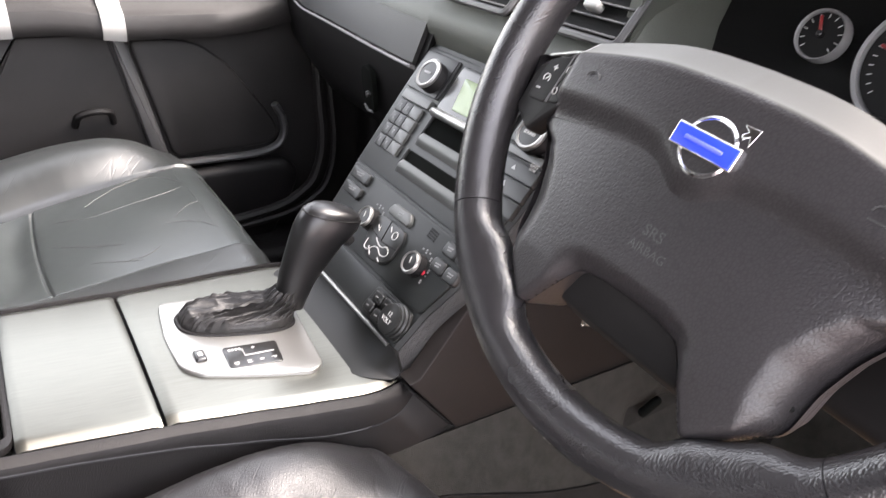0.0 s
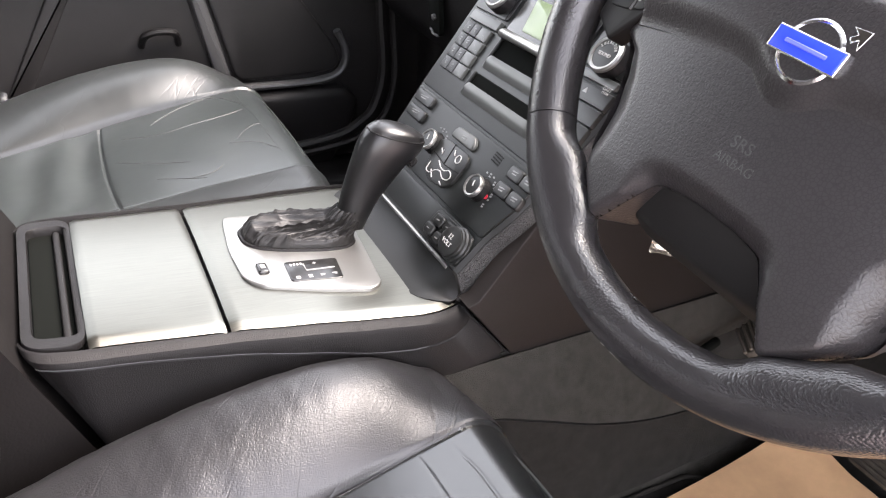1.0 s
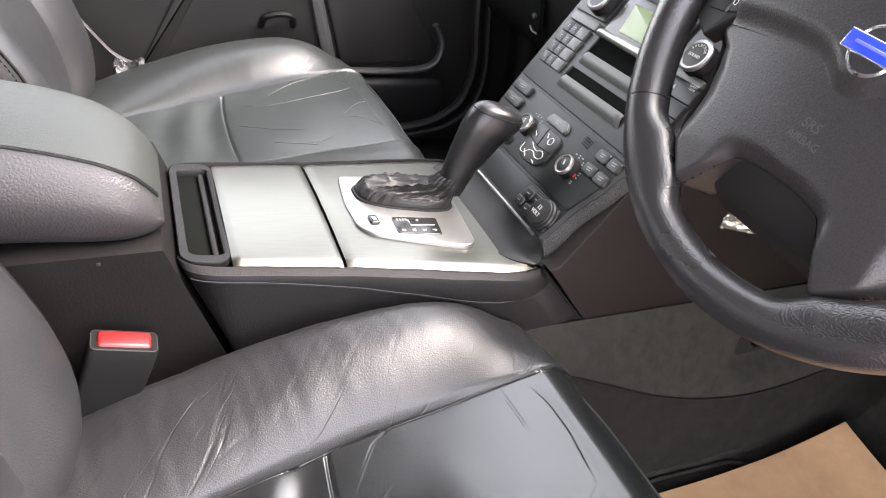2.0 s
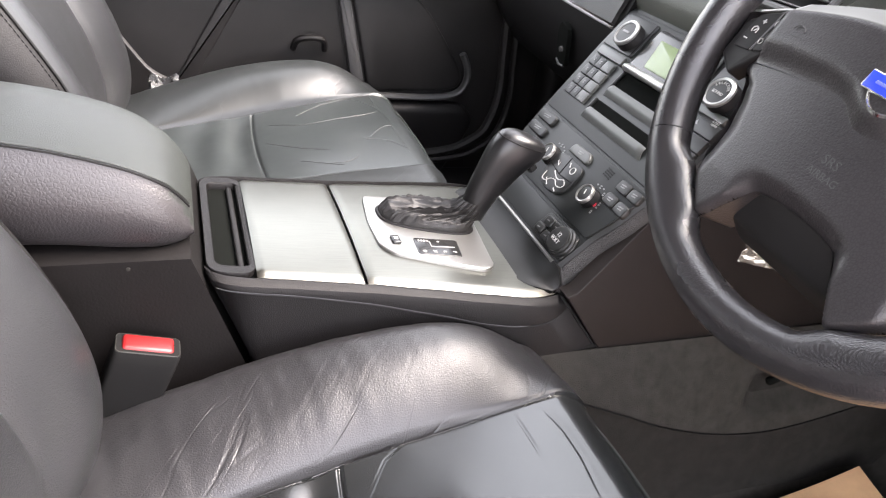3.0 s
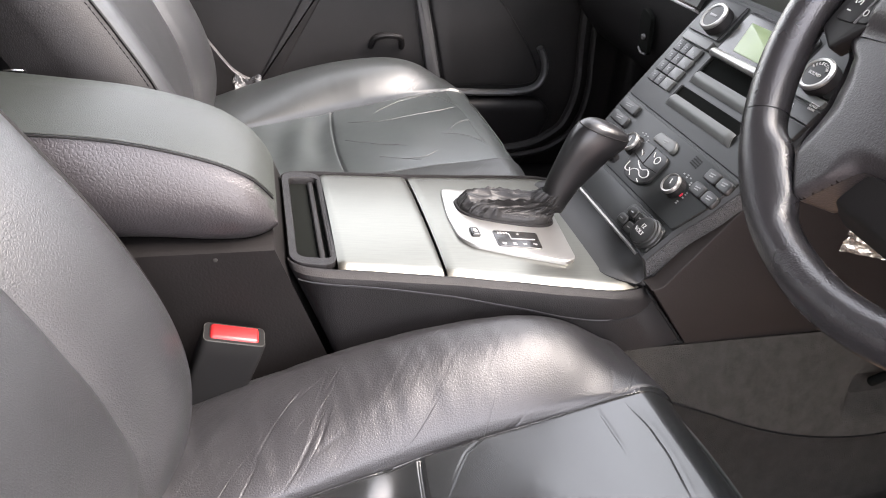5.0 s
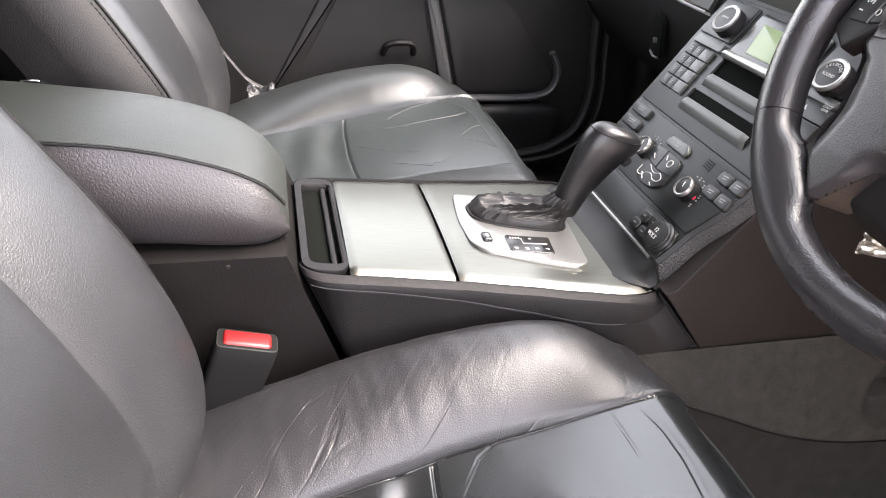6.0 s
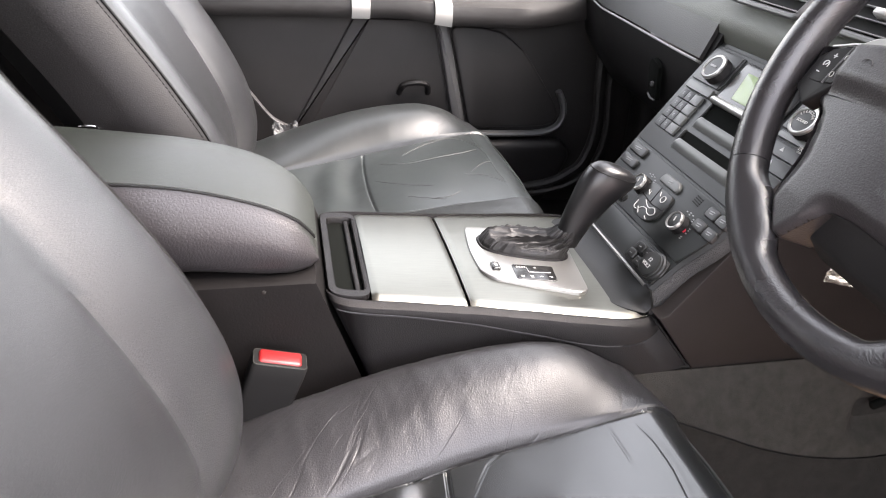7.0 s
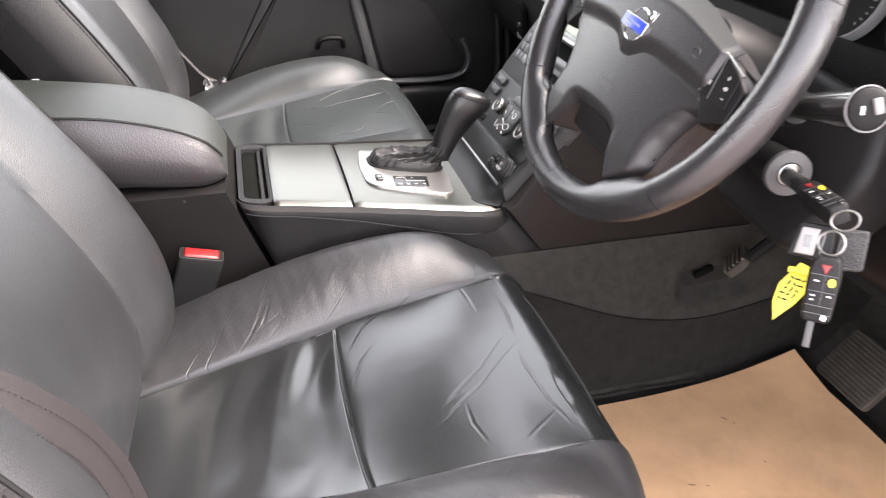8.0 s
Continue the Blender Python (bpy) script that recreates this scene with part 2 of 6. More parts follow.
def ring_loft(rings, cap=True, closed=True):
    bm = bmesh.new()
    rows = [[bm.verts.new(p) for p in r] for r in rings]
    for a, b in zip(rows, rows[1:]):
        n = len(a)
        for i in range(n if closed else n - 1):
            j = (i + 1) % n
            bm.faces.new((a[i], a[j], b[j], b[i]))
    if cap and closed:
        bm.faces.new(rows[0][::-1])
        bm.faces.new(rows[-1])
    return bm


def sheet(f, nu, nv):
    """An open grid f(u, v), u and v from 0 to 1."""
    return ring_loft([[f(i / nu, j / nv) for j in range(nv + 1)] for i in range(nu + 1)], False, False)


def thick(bm, d, out=(0, 0, 1)):
    """Gives an open sheet a thickness d behind the side that faces out."""
    bmesh.ops.recalc_face_normals(bm, faces=bm.faces)
    total = Vector((0, 0, 0))
    for f in bm.faces:
        total += f.normal * f.calc_area()
    if total.dot(Vector(out)) < 0:
        bmesh.ops.reverse_faces(bm, faces=bm.faces[:])
    bm.normal_update()
    front = bm.faces[:]
    rim = [(e.verts[0], e.verts[1]) for e in bm.edges if len(e.link_faces) == 1]
    twin = {v: bm.verts.new(v.co - v.normal * abs(d)) for v in bm.verts[:]}
    for f in front:
        bm.faces.new([twin[v] for v in reversed(f.verts)])
    for a, b in rim:
        bm.faces.new((a, b, twin[b], twin[a]))
    return bm


def rbox(sx, sy, sz, r, m=None, seg=3):
    bm = bmesh.new()
    bmesh.ops.create_cube(bm, size=1.0)
    bmesh.ops.scale(bm, vec=(sx, sy, sz), verts=bm.verts)
    if r > 0:
        bmesh.ops.bevel(bm, geom=bm.edges[:], offset=r, segments=seg, profile=0.5, affect="EDGES")
    if m is not None:
        bm.transform(m)
    return bm


def prism(pts, lo, hi, bev=0.0, m=None, seg=3):
    """A flat outline (x, y) drawn out from lo to hi in z, its upper rim bevelled."""
    bm = bmesh.new()
    a = [bm.verts.new((x, y, lo)) for x, y in pts]
    b = [bm.verts.new((x, y, hi)) for x, y in pts]
    bm.faces.new(a[::-1])
    top = bm.faces.new(b)
    n = len(pts)
    for i in range(n):
        bm.faces.new((a[i], a[(i + 1) % n], b[(i + 1) % n], b[i]))
    bmesh.ops.recalc_face_normals(bm, faces=bm.faces)
    if bev > 0:
        bmesh.ops.bevel(bm, geom=list(top.edges), offset=bev, segments=seg, profile=0.5, affect="EDGES")
    if m is not None:
        bm.transform(m)
    return bm


def round_poly(pts, r, seg=5):
    """Rounds the corners of an outline."""
    out, n = [], len(pts)
    for i in range(n):
        p, a, b = Vector(pts[i]), Vector(pts[i - 1]), Vector(pts[(i + 1) % n])
        da, db = a - p, b - p
        rr = min(r, da.length * 0.45, db.length * 0.45)
        s, e = p + da.normalized() * rr, p + db.normalized() * rr
        for k in range(seg + 1):
            t = k / seg
            q = s * (1 - t) ** 2 + p * 2 * t * (1 - t) + e * t * t
            out.append((q.x, q.y))
    return out


def curve_points(pts, n, closed=False):
    """Catmull-Rom through points."""
    P = [Vector(p) for p in pts]
    k = len(P)
    out = []
    segs = k if closed else k - 1
    for i in range(segs):
        if closed:
            a, b, c, d = P[i - 1], P[i], P[(i + 1) % k], P[(i + 2) % k]
        else:
            a, b, c, d = P[max(i - 1, 0)], P[i], P[i + 1], P[min(i + 2, k - 1)]
        for j in range(n):
            t = j / n
            out.append(0.5 * (2 * b + (c - a) * t + (2 * a - 5 * b + 4 * c - d) * t * t + (3 * b - a - 3 * c + d) * t ** 3))
    if not closed:
        out.append(P[-1])
    return out


def tube(pts, r, n=10, closed=False, flat=1.0):
    """Sweeps a round or flattened section along points; r may be a list."""
    P = [Vector(p) for p in pts]
    k = len(P)
    rings, up = [], None
    for i in range(k):
        a, b = (P[i - 1], P[(i + 1) % k]) if closed else (P[max(i - 1, 0)], P[min(i + 1, k - 1)])
        t = (b - a).normalized()
        if up is None:
            up = t.orthogonal().normalized()
            if abs(t.z) < 0.9:
                up = (Vector((0, 0, 1)) - t * t.z).normalized()
        up = (up - t * up.dot(t)).normalized()
        side = t.cross(up)
        ri = r[i] if isinstance(r, (list, tuple)) else r
        rings.append([P[i] + side * math.cos(2 * math.pi * j / n) * ri + up * math.sin(2 * math.pi * j / n) * ri * flat for j in range(n)])
    if closed:
        rings.append(rings[0])
    bm = ring_loft(rings, not closed)
    if closed:
        bmesh.ops.remove_doubles(bm, verts=bm.verts, dist=1e-6)
    return bm


def lathe(profile, n=32, m=None):
    """Turns (radius, height) pairs round z."""
    bm = ring_loft([[(r * math.cos(2 * math.pi * j / n), r * math.sin(2 * math.pi * j / n), h) for j in range(n)] for r, h in profile])
    if m is not None:
        bm.transform(m)
    return bm


def merge(*bms):
    out = bmesh.new()
    for b in bms:
        me = bpy.data.meshes.new("tmp")
        b.to_mesh(me)
        b.free()
        out.from_mesh(me)
        bpy.data.meshes.remove(me)
    return out


def lettering(text, size, m, depth=0.0003, spacing=1.0):
    cu = bpy.data.curves.new("lettering", "FONT")
    cu.body, cu.size, cu.align_x, cu.align_y, cu.extrude, cu.resolution_u = text, size, "CENTER", "CENTER", depth, 3
    cu.space_character = spacing
    ob = bpy.data.objects.new("lettering", cu)
    me = ob.to_mesh()
    bm = bmesh.new()
    bm.from_mesh(me)
    ob.to_mesh_clear()
    bpy.data.objects.remove(ob)
    bpy.data.curves.remove(cu)
    bm.transform(m)
    return bm


def flow(x, pts):
    """A smooth curve through pts (x, y), straight beyond them."""
    if x <= pts[0][0] or x >= pts[-1][0]:
        return interp(x, pts)
    k = max(i for i in range(len(pts) - 1) if pts[i][0] <= x)
    tang = []
    for i in (k, k + 1):
        a, b = pts[max(0, i - 1)], pts[min(len(pts) - 1, i + 1)]
        tang.append((b[1] - a[1]) / (b[0] - a[0]))
    (x0, y0), (x1, y1) = pts[k], pts[k + 1]
    h = x1 - x0
    t = (x - x0) / h
    return (2 * t ** 3 - 3 * t ** 2 + 1) * y0 + (t ** 3 - 2 * t ** 2 + t) * h * tang[0] + (3 * t ** 2 - 2 * t ** 3) * y1 + (t ** 3 - t ** 2) * h * tang[1]


def interp(x, table):
    """Smooth values from (x, y) pairs."""
    if x <= table[0][0]:
        return table[0][1]
    for (a, ya), (b, yb) in zip(table, table[1:]):
        if x <= b:
            t = (x - a) / (b - a)
            t = t * t * (3 - 2 * t) * 0.5 + t * 0.5
            return ya + (yb - ya) * t
    return table[-1][1]


def axes(o, x, y, z):
    return Matrix(((x[0], y[0], z[0], o[0]), (x[1], y[1], z[1], o[1]), (x[2], y[2], z[2], o[2]), (0, 0, 0, 1)))


# frames: the console's top, the centre stack's face, the steering wheel's plane
KT = axes((0, 0, 0.40), (1, 0, 0), (0, 0.995, -0.0995), (0, 0.0995, 0.995))
SV, SN = Vector((0, 0.616, 0.788)), Vector((0, -0.788, 0.616))
ST = axes(SN * 0.085, (1, 0, 0), SV, SN)
RAKE = radians(26.3)
WT = pose(0.384, 0.243, 0.6877, 0, 0, 4.2) @ axes((0, 0, 0), (1, 0, 0), (0, math.sin(RAKE), math.cos(RAKE)), (0, -math.cos(RAKE), math.sin(RAKE))) @ pose(0, 0, 0, 0, 0, -5.5)


def on(frame_matrix, x, y, z=0.0, turn=0.0):
    return frame_matrix @ pose(x, y, z, 0, 0, turn)


# ---- the car's shell ----
FLOOR = 0.02
structure("ground", rbox(400, 400, 0.1, 0, pose(0, 0, -0.35)), TARMAC, "pale pinkish paved ground under the parked car", "ground")


def floor_sheet(u, v):
    y = -1.6 + 2.55 * u
    x = -0.76 + 1.52 * v
    z = FLOOR + 0.003 * noise.noise(Vector((x * 9, y * 9, 0)))
    if y > 0.80:
        z += (y - 0.80) * 1.4
    hump = max(0.0, 1 - max(0.0, abs(x) - 0.10) / 0.09)
    return (x, y, max(z, FLOOR + 0.18 * hump * hump * (3 - 2 * hump)))


structure("floor", thick(sheet(floor_sheet, 80, 70), 0.02), CARPET, "worn black floor carpet in the footwells", "carpet")
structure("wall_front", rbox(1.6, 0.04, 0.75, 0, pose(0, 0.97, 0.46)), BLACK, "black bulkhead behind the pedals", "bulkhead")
structure("wall_rear", rbox(1.56, 0.06, 0.75, 0, pose(0, -1.65, 0.35)), TRIM, "dark trim closing the rear of the cabin", "wall")
structure("ceiling", rbox(1.36, 1.75, 0.05, 0.02, pose(0, -0.78, 1.23)), HEADLINER, "dark grey fabric headliner under the roof", "headliner")


def beam(a, b, w, d):
    a, b = Vector(a), Vector(b)
    t = b - a
    return rbox(w, d, t.length, 0.012, Matrix.Translation((a + b) / 2) @ t.to_track_quat("Z", "Y").to_matrix().to_4x4())


structure("trim_pillar_a_passenger", beam((-0.74, 0.62, 0.72), (-0.64, 0.05, 1.21), 0.07, 0.10), TRIM, "windscreen pillar on the passenger side", "pillar")
structure("trim_pillar_a_driver", beam((0.74, 0.62, 0.72), (0.64, 0.05, 1.21), 0.07, 0.10), TRIM, "windscreen pillar on the driver side", "pillar")
structure("trim_pillar_b_passenger", beam((-0.76, -0.62, 0.0), (-0.66, -0.70, 1.21), 0.10, 0.14), TRIM, "door pillar on the passenger side", "pillar")
structure("trim_pillar_b_driver", beam((0.80, -0.66, 0.0), (0.70, -0.74, 1.21), 0.08, 0.14), TRIM, "door pillar on the driver side", "pillar")
structure("wall_rear_side_passenger", rbox(0.06, 0.95, 0.66, 0, pose(-0.77, -1.16, 0.35)), TRIM, "dark rear door panel", "door panel")
structure("wall_rear_side_driver", rbox(0.06, 0.95, 0.66, 0, pose(0.80, -1.18, 0.35)), TRIM, "dark rear door panel", "door panel")
structure("sill_driver", rbox(0.10, 1.35, 0.10, 0.02, pose(0.765, 0.0, 0.02)), TRIM, "black driver door sill", "sill")


def pane(name, corners, label, glass=GLASS):
    bm = bmesh.new()
    bm.faces.new([bm.verts.new(c) for c in corners])
    bmesh.ops.solidify(bm, geom=bm.faces[:], thickness=0.004)
    ob = structure(name, bm, glass, label, "window")
    ob.visible_shadow = glass is DIM_GLASS
    return ob


# the driver's door stands open beside the camera
open_door = thing("door_2", (0.78, 0.60, 0.05), "open driver door with black vinyl panel", "car door", kind="structure")
OD = pose(0.82, 0.60, 0, 0, 0, -118)
part("door_panel", rbox(1.05, 0.06, 0.62, 0.02, OD @ pose(-0.54, 0, 0.36)), TRIM, open_door)
part("armrest", rbox(0.55, 0.07, 0.06, 0.02, OD @ pose(-0.55, -0.05, 0.52)), ARM_LEATHER, open_door)
part("door_skin", rbox(1.06, 0.03, 0.72, 0.02, OD @ pose(-0.54, 0.05, 0.33)), BODY, open_door)
pane("window_1", ((-0.72, 0.62, 0.82), (0.72, 0.62, 0.82), (0.62, 0.06, 1.20), (-0.62, 0.06, 1.20)), "clear windscreen over the dashboard")
pane("window_2", ((-0.76, 0.55, 0.69), (-0.76, -0.60, 0.69), (-0.67, -0.66, 1.20), (-0.66, 0.05, 1.20)), "closed passenger door window")
# unseen rear panes, darkened so less light reaches the steering wheel
pane("window_3", ((-0.70, -1.62, 0.73), (0.70, -1.62, 0.73), (0.66, -1.60, 1.21), (-0.66, -1.60, 1.21)), "unseen rear window, darkened to dim light from behind", DIM_GLASS)
pane("window_4", ((-0.77, -0.69, 0.68), (-0.77, -1.62, 0.68), (-0.68, -1.60, 1.21), (-0.68, -0.77, 1.21)), "unseen rear passenger door window, darkened to dim light", DIM_GLASS)
pane("window_5", ((0.80, -0.73, 0.68), (0.80, -1.62, 0.68), (0.69, -1.60, 1.21), (0.69, -0.81, 1.21)), "unseen rear door window behind the driver, darkened to dim light", DIM_GLASS)

# ---- passenger door ----
door = thing("door_1", (-0.76, 0, 0.05), "closed front passenger door with black vinyl panel", "car door", kind="structure")
XD = -0.71
DT = axes((XD, 0, 0), (0, 1, 0), (0, 0, 1), (1, 0, 0))
part("door_panel", prism([(-0.60, 0.06), (0.56, 0.06), (0.60, 0.30), (0.57, 0.69), (-0.60, 0.69)], -0.06, 0.0, 0.01, DT), DOOR_VINYL, door)


def arm_profile(y):
    w = 0.055 * interp(y, [(-0.55, 0.9), (0.1, 1.0), (0.30, 0.75), (0.48, 0.15), (0.56, 0.05)])
    lift = interp(y, [(-0.55, 0.008), (0.04, 0.006), (0.14, -0.008), (0.30, -0.012), (0.56, 0.02)])
    pts = [(0.0, 0.540), (w * 0.9, 0.543), (w, 0.550), (w * 1.02, 0.565), (w * 0.9, 0.580), (w * 0.5, 0.591), (0.0, 0.635)]
    return [(XD + a, y, z + lift) for a, z in pts] + [(XD - 0.03, y, 0.635 + lift), (XD - 0.03, y, 0.540 + lift)]


part("armrest", ring_loft([arm_profile(-0.58 + 0.0285 * i) for i in range(41)]), DOOR_VINYL, door, "padded black door armrest")
for yy in (0.102, -0.055):
    part("pull_trim", ring_loft([[(p[0] + 0.004 * (k < 7), p[1], p[2] - 0.004 * (k < 2) + 0.003) for k, p in enumerate(arm_profile(yy + 0.034 * i))] for i in range(2)]), PLATE, door, "silver door pull cap")
part("pull_strip", prism(round_poly([(0.116, 0.535), (0.138, 0.535), (0.192, 0.298), (0.166, 0.298)], 0.004), -0.01, 0.012, 0.004, DT), GREYTRIM, door, "dark grey sloping strip")
part("pull_recess", prism(round_poly([(-0.02, 0.540), (0.112, 0.538), (0.160, 0.318), (-0.15, 0.318)], 0.01), -0.02, 0.004, 0.003, DT), DOOR_VINYL, door)
part("pull_edge", prism(round_poly([(-0.046, 0.545), (-0.012, 0.545), (-0.138, 0.318), (-0.172, 0.318)], 0.004), -0.01, 0.006, 0.004, DT), DOOR_VINYL, door)
part("bin_handle", tube(curve_points([(XD + 0.004, 0.044, 0.392), (XD + 0.018, 0.050, 0.412), (XD + 0.022, 0.074, 0.419), (XD + 0.018, 0.098, 0.414), (XD + 0.004, 0.104, 0.392)], 6), 0.006, 8), TRIM, door)
SPEAKER = [(0.142, 0.529), (0.205, 0.528), (0.258, 0.515), (0.304, 0.478), (0.342, 0.426), (0.380, 0.372), (0.392, 0.345), (0.386, 0.326), (0.36, 0.318), (0.195, 0.316)]
part("speaker_cover", prism(round_poly(SPEAKER, 0.02), -0.01, 0.010, 0.006, DT), DOOR_VINYL, door, "rounded black speaker cover")
part("speaker_rim", tube([DT @ Vector((p.x, p.y, 0.009)) for p in curve_points([Vector((a, b, 0)) for a, b in ((0.186, 0.306), (0.29, 0.303), (0.352, 0.305), (0.388, 0.316), (0.402, 0.340), (0.400, 0.368), (0.386, 0.396))], 8)], 0.0100, 10, flat=0.7), GREYTRIM, door, "grey rim under the speaker cover")
part("door_pocket", prism(round_poly([(-0.58, 0.10), (0.34, 0.10), (0.40, 0.20), (0.425, 0.262), (0.40, 0.292), (-0.58, 0.292)], 0.03), -0.01, 0.035, 0.015, DT), TRIM, door, "black moulded door pocket")
for sy, sz, sr in ((0.0, 0.0, 0.010), (0.026, -0.014, 0.008)):
    part("door_edge_seal", tube(curve_points([(XD + 0.02, 0.462 + sy, 0.56), (XD + 0.022, 0.470 + sy, 0.406 + sz), (XD + 0.026, 0.474 + sy, 0.330 + sz), (XD + 0.03, 0.462 + sy, 0.268 + sz), (XD + 0.035, 0.428 + sy, 0.224 + sz), (XD + 0.04, 0.325 + sy, 0.192 + sz), (XD + 0.04, 0.0, 0.180 + sz), (XD + 0.04, -0.5, 0.180 + sz)], 10), sr, 8), DOOR_VINYL, door, "black rubber door seal")
structure("sill_passenger", rbox(0.12, 1.2, 0.12, 0.02, pose(-0.655, -0.02, 0.085)), TRIM, "black passenger door sill", "sill")
structure("trim_kick_passenger", rbox(0.10, 0.40, 0.48, 0.03, pose(-0.70, 0.76, 0.28)), TRIM, "black kick panel in the passenger footwell", "trim")


# ---- dashboard ----
dash = thing("dashboard", (0, 0.6, 0.40), "black soft-touch dashboard with silver glovebox line", "dashboard")


def dash_row(x):
    """The dash's section at x, from the lower edge up and over to the windscreen."""
    bulge = interp(x, [(-0.74, 0.07), (-0.5, 0.02), (-0.15, 0.0), (0.15, 0.0), (0.22, 0.05), (0.6, 0.05), (0.74, 0.06)])
    hollow = 0.165 < x < 0.575
    return [(x, y + bulge, min(z, 0.652) if hollow and y < 0.60 else z) for y, z in ((0.80, 0.42), (0.62, 0.435), (0.46, 0.45), (0.40, 0.47), (0.366, 0.52), (0.356, 0.58), (0.356, 0.596), (0.360, 0.602), (0.372, 0.640), (0.376, 0.646), (0.378, 0.656), (0.405, 0.695), (0.45, 0.735), (0.52, 0.765), (0.62, 0.785), (0.78, 0.80))]


XS = [-0.76 + 0.025 * i for i in range(27)]
part("glovebox_side", thick(ring_loft([dash_row(x)[:7] for x in XS], False, False), 0.01, (0, -1, -1)), DASH_LOW_SHADED, dash, "dark glovebox door, shade from nearby parts in its colour")
part("upper_pad", thick(ring_loft([dash_row(x)[9:] for x in [-0.76 + 0.02 * i for i in range(77)]], False, False), 0.01, (0, -1, 1)), DASH, dash, "grey-black grained upper dash pad")
part("inlay", thick(ring_loft([[(p[0], p[1] - 0.002 + 0.010 * k, p[2] + 0.016 * k) for k, p in enumerate(dash_row(x)[7:9])] for x in XS[:25]] + [[(-0.138, 0.358, 0.602), (-0.138, 0.380, 0.656)]], False, False), 0.006, (0, -1, 0.2)), INLAY, dash, "dark grey dash inlay")
part("inlay_line", tube([(x, dash_row(x)[6][1] - 0.002, 0.599) for x in XS[:25]] + [(-0.137, 0.354, 0.599)], 0.0016, 6), GREYPRINT, dash, "thin silver line over the glovebox")
GB = axes((-0.247, 0.3560, 0.546), (1, 0, 0), (0, -0.12, 0.993), (0, -0.993, -0.12))
# a raised plate; the shade of the recess is its black colour
part("glovebox_latch", prism(round_poly([(-0.014, -0.030), (0.012, -0.034), (0.016, 0.022), (-0.008, 0.030), (-0.016, 0.015)], 0.009), -0.006, 0.0012, 0.001, GB), RECESS_SHADE, dash, "glovebox latch recess, its shade painted black")
part("latch_lip", tube([GB @ Vector(p) for p in ((-0.012, -0.026, 0.0015), (-0.002, -0.031, 0.0025), (0.010, -0.031, 0.0015))], 0.0018, 8), GREYTRIM, dash, "dark grey latch pull")
part("glovebox_lock", lathe([(0.004, 0), (0.004, 0.004), (0.003, 0.005), (0.0015, 0.005)], 16, GB @ pose(0.002, -0.008, 0.0)), GREYTRIM, dash, "small steel glovebox lock")


def vent(cx, w, h, at, label):
    """An air vent with a silver-grey frame and slats, in the dash face."""
    v = thing("air_vent", at, label, "air vent", group="dash air vents")
    m = axes(at, (1, 0, 0), (0, 0.62, 0.785), (0, -0.785, 0.62))
    outer = round_poly([(-w / 2, -h / 2), (w / 2, -h / 2), (w / 2, h / 2), (-w / 2, h / 2)], 0.008)
    pts = [m @ Vector((x, y, 0.004)) for x, y in outer]
    part("frame", tube(pts, 0.004, 8, True), GREYTRIM, v, "grey vent frame")
    part("duct", prism([(x * 0.97, y * 0.97) for x, y in outer], -0.004, 0.001, 0, m), BLACK, v)
    k = int(h / 0.0125)
    for i in range(k):
        part("slat", rbox(w * 0.95, 0.0018, 0.010, 0.0006, m @ pose(0, -h / 2 + (i + 0.5) * h / k, 0.004, 25), 1), GREYTRIM, v)
    part("thumb_tab", rbox(0.018, 0.008, 0.012, 0.003, m @ pose(w * 0.12, 0, 0.008)), PLATE, v, "silver vent slider")
    return v


vent(0, 0.135, 0.055, (-0.062, 0.400, 0.700), "centre dash air vent with grey slats beside its twin")
vent(0, 0.125, 0.055, (0.098, 0.400, 0.700), "centre dash air vent behind the steering wheel")

part("centre_pad", thick(sheet(lambda u, v: (-0.136 + 0.290 * u, flow(v, [(0, 0.389), (0.5, 0.3765), (0.65, 0.3755), (0.8, 0.378), (1, 0.3865)]), flow(v, [(0, 0.610), (0.5, 0.640), (0.65, 0.649), (0.8, 0.659), (1, 0.671)])), 12, 16), 0.003, (0, -1, 0)), DASH, dash, "grey-green pad over the radio")

# added dark block: closes a gap where light leaked in
part("gap_block", ring_loft([[(x, 0.362, 0.594), (x, 0.3995, 0.690), (x, 0.47, 0.690), (x, 0.47, 0.594)] for x in (-0.140, -0.133, -0.126)]), DASH_LOW_SHADED, dash, "dark block added in the gap beside the centre stack")

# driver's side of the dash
part("lower_panel", thick(sheet(lambda u, v: (0.135 + 0.63 * u, interp(v, [(0, 0.50), (0.35, 0.40), (0.7, 0.385), (1, 0.40)]) + 0.03 * abs(u - 0.4), 0.415 + 0.265 * v), 24, 12), 0.012, (0, -1, 0)), DASH_LOW_SHADED, dash, "black lower dash panel round the column, shade in its colour")
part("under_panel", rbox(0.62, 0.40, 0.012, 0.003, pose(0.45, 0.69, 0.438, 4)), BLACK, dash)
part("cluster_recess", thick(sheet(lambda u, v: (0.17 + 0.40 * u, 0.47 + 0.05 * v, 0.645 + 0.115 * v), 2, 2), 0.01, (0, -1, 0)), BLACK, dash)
part("cluster_hood", thick(sheet(lambda u, v: (0.15 + 0.44 * u, 0.41 + 0.2 * v, 0.735 + 0.045 * math.sin(math.pi * u) ** 0.5 + 0.02 * v), 24, 6), 0.012), DASH, dash, "grey hood over the instruments")
part("cluster_cheek", thick(sheet(lambda u, v: (0.150 + 0.02 * v, 0.40 + 0.10 * u, 0.655 + 0.10 * v), 4, 4), 0.012, (1, 0, 0)), DASH, dash)


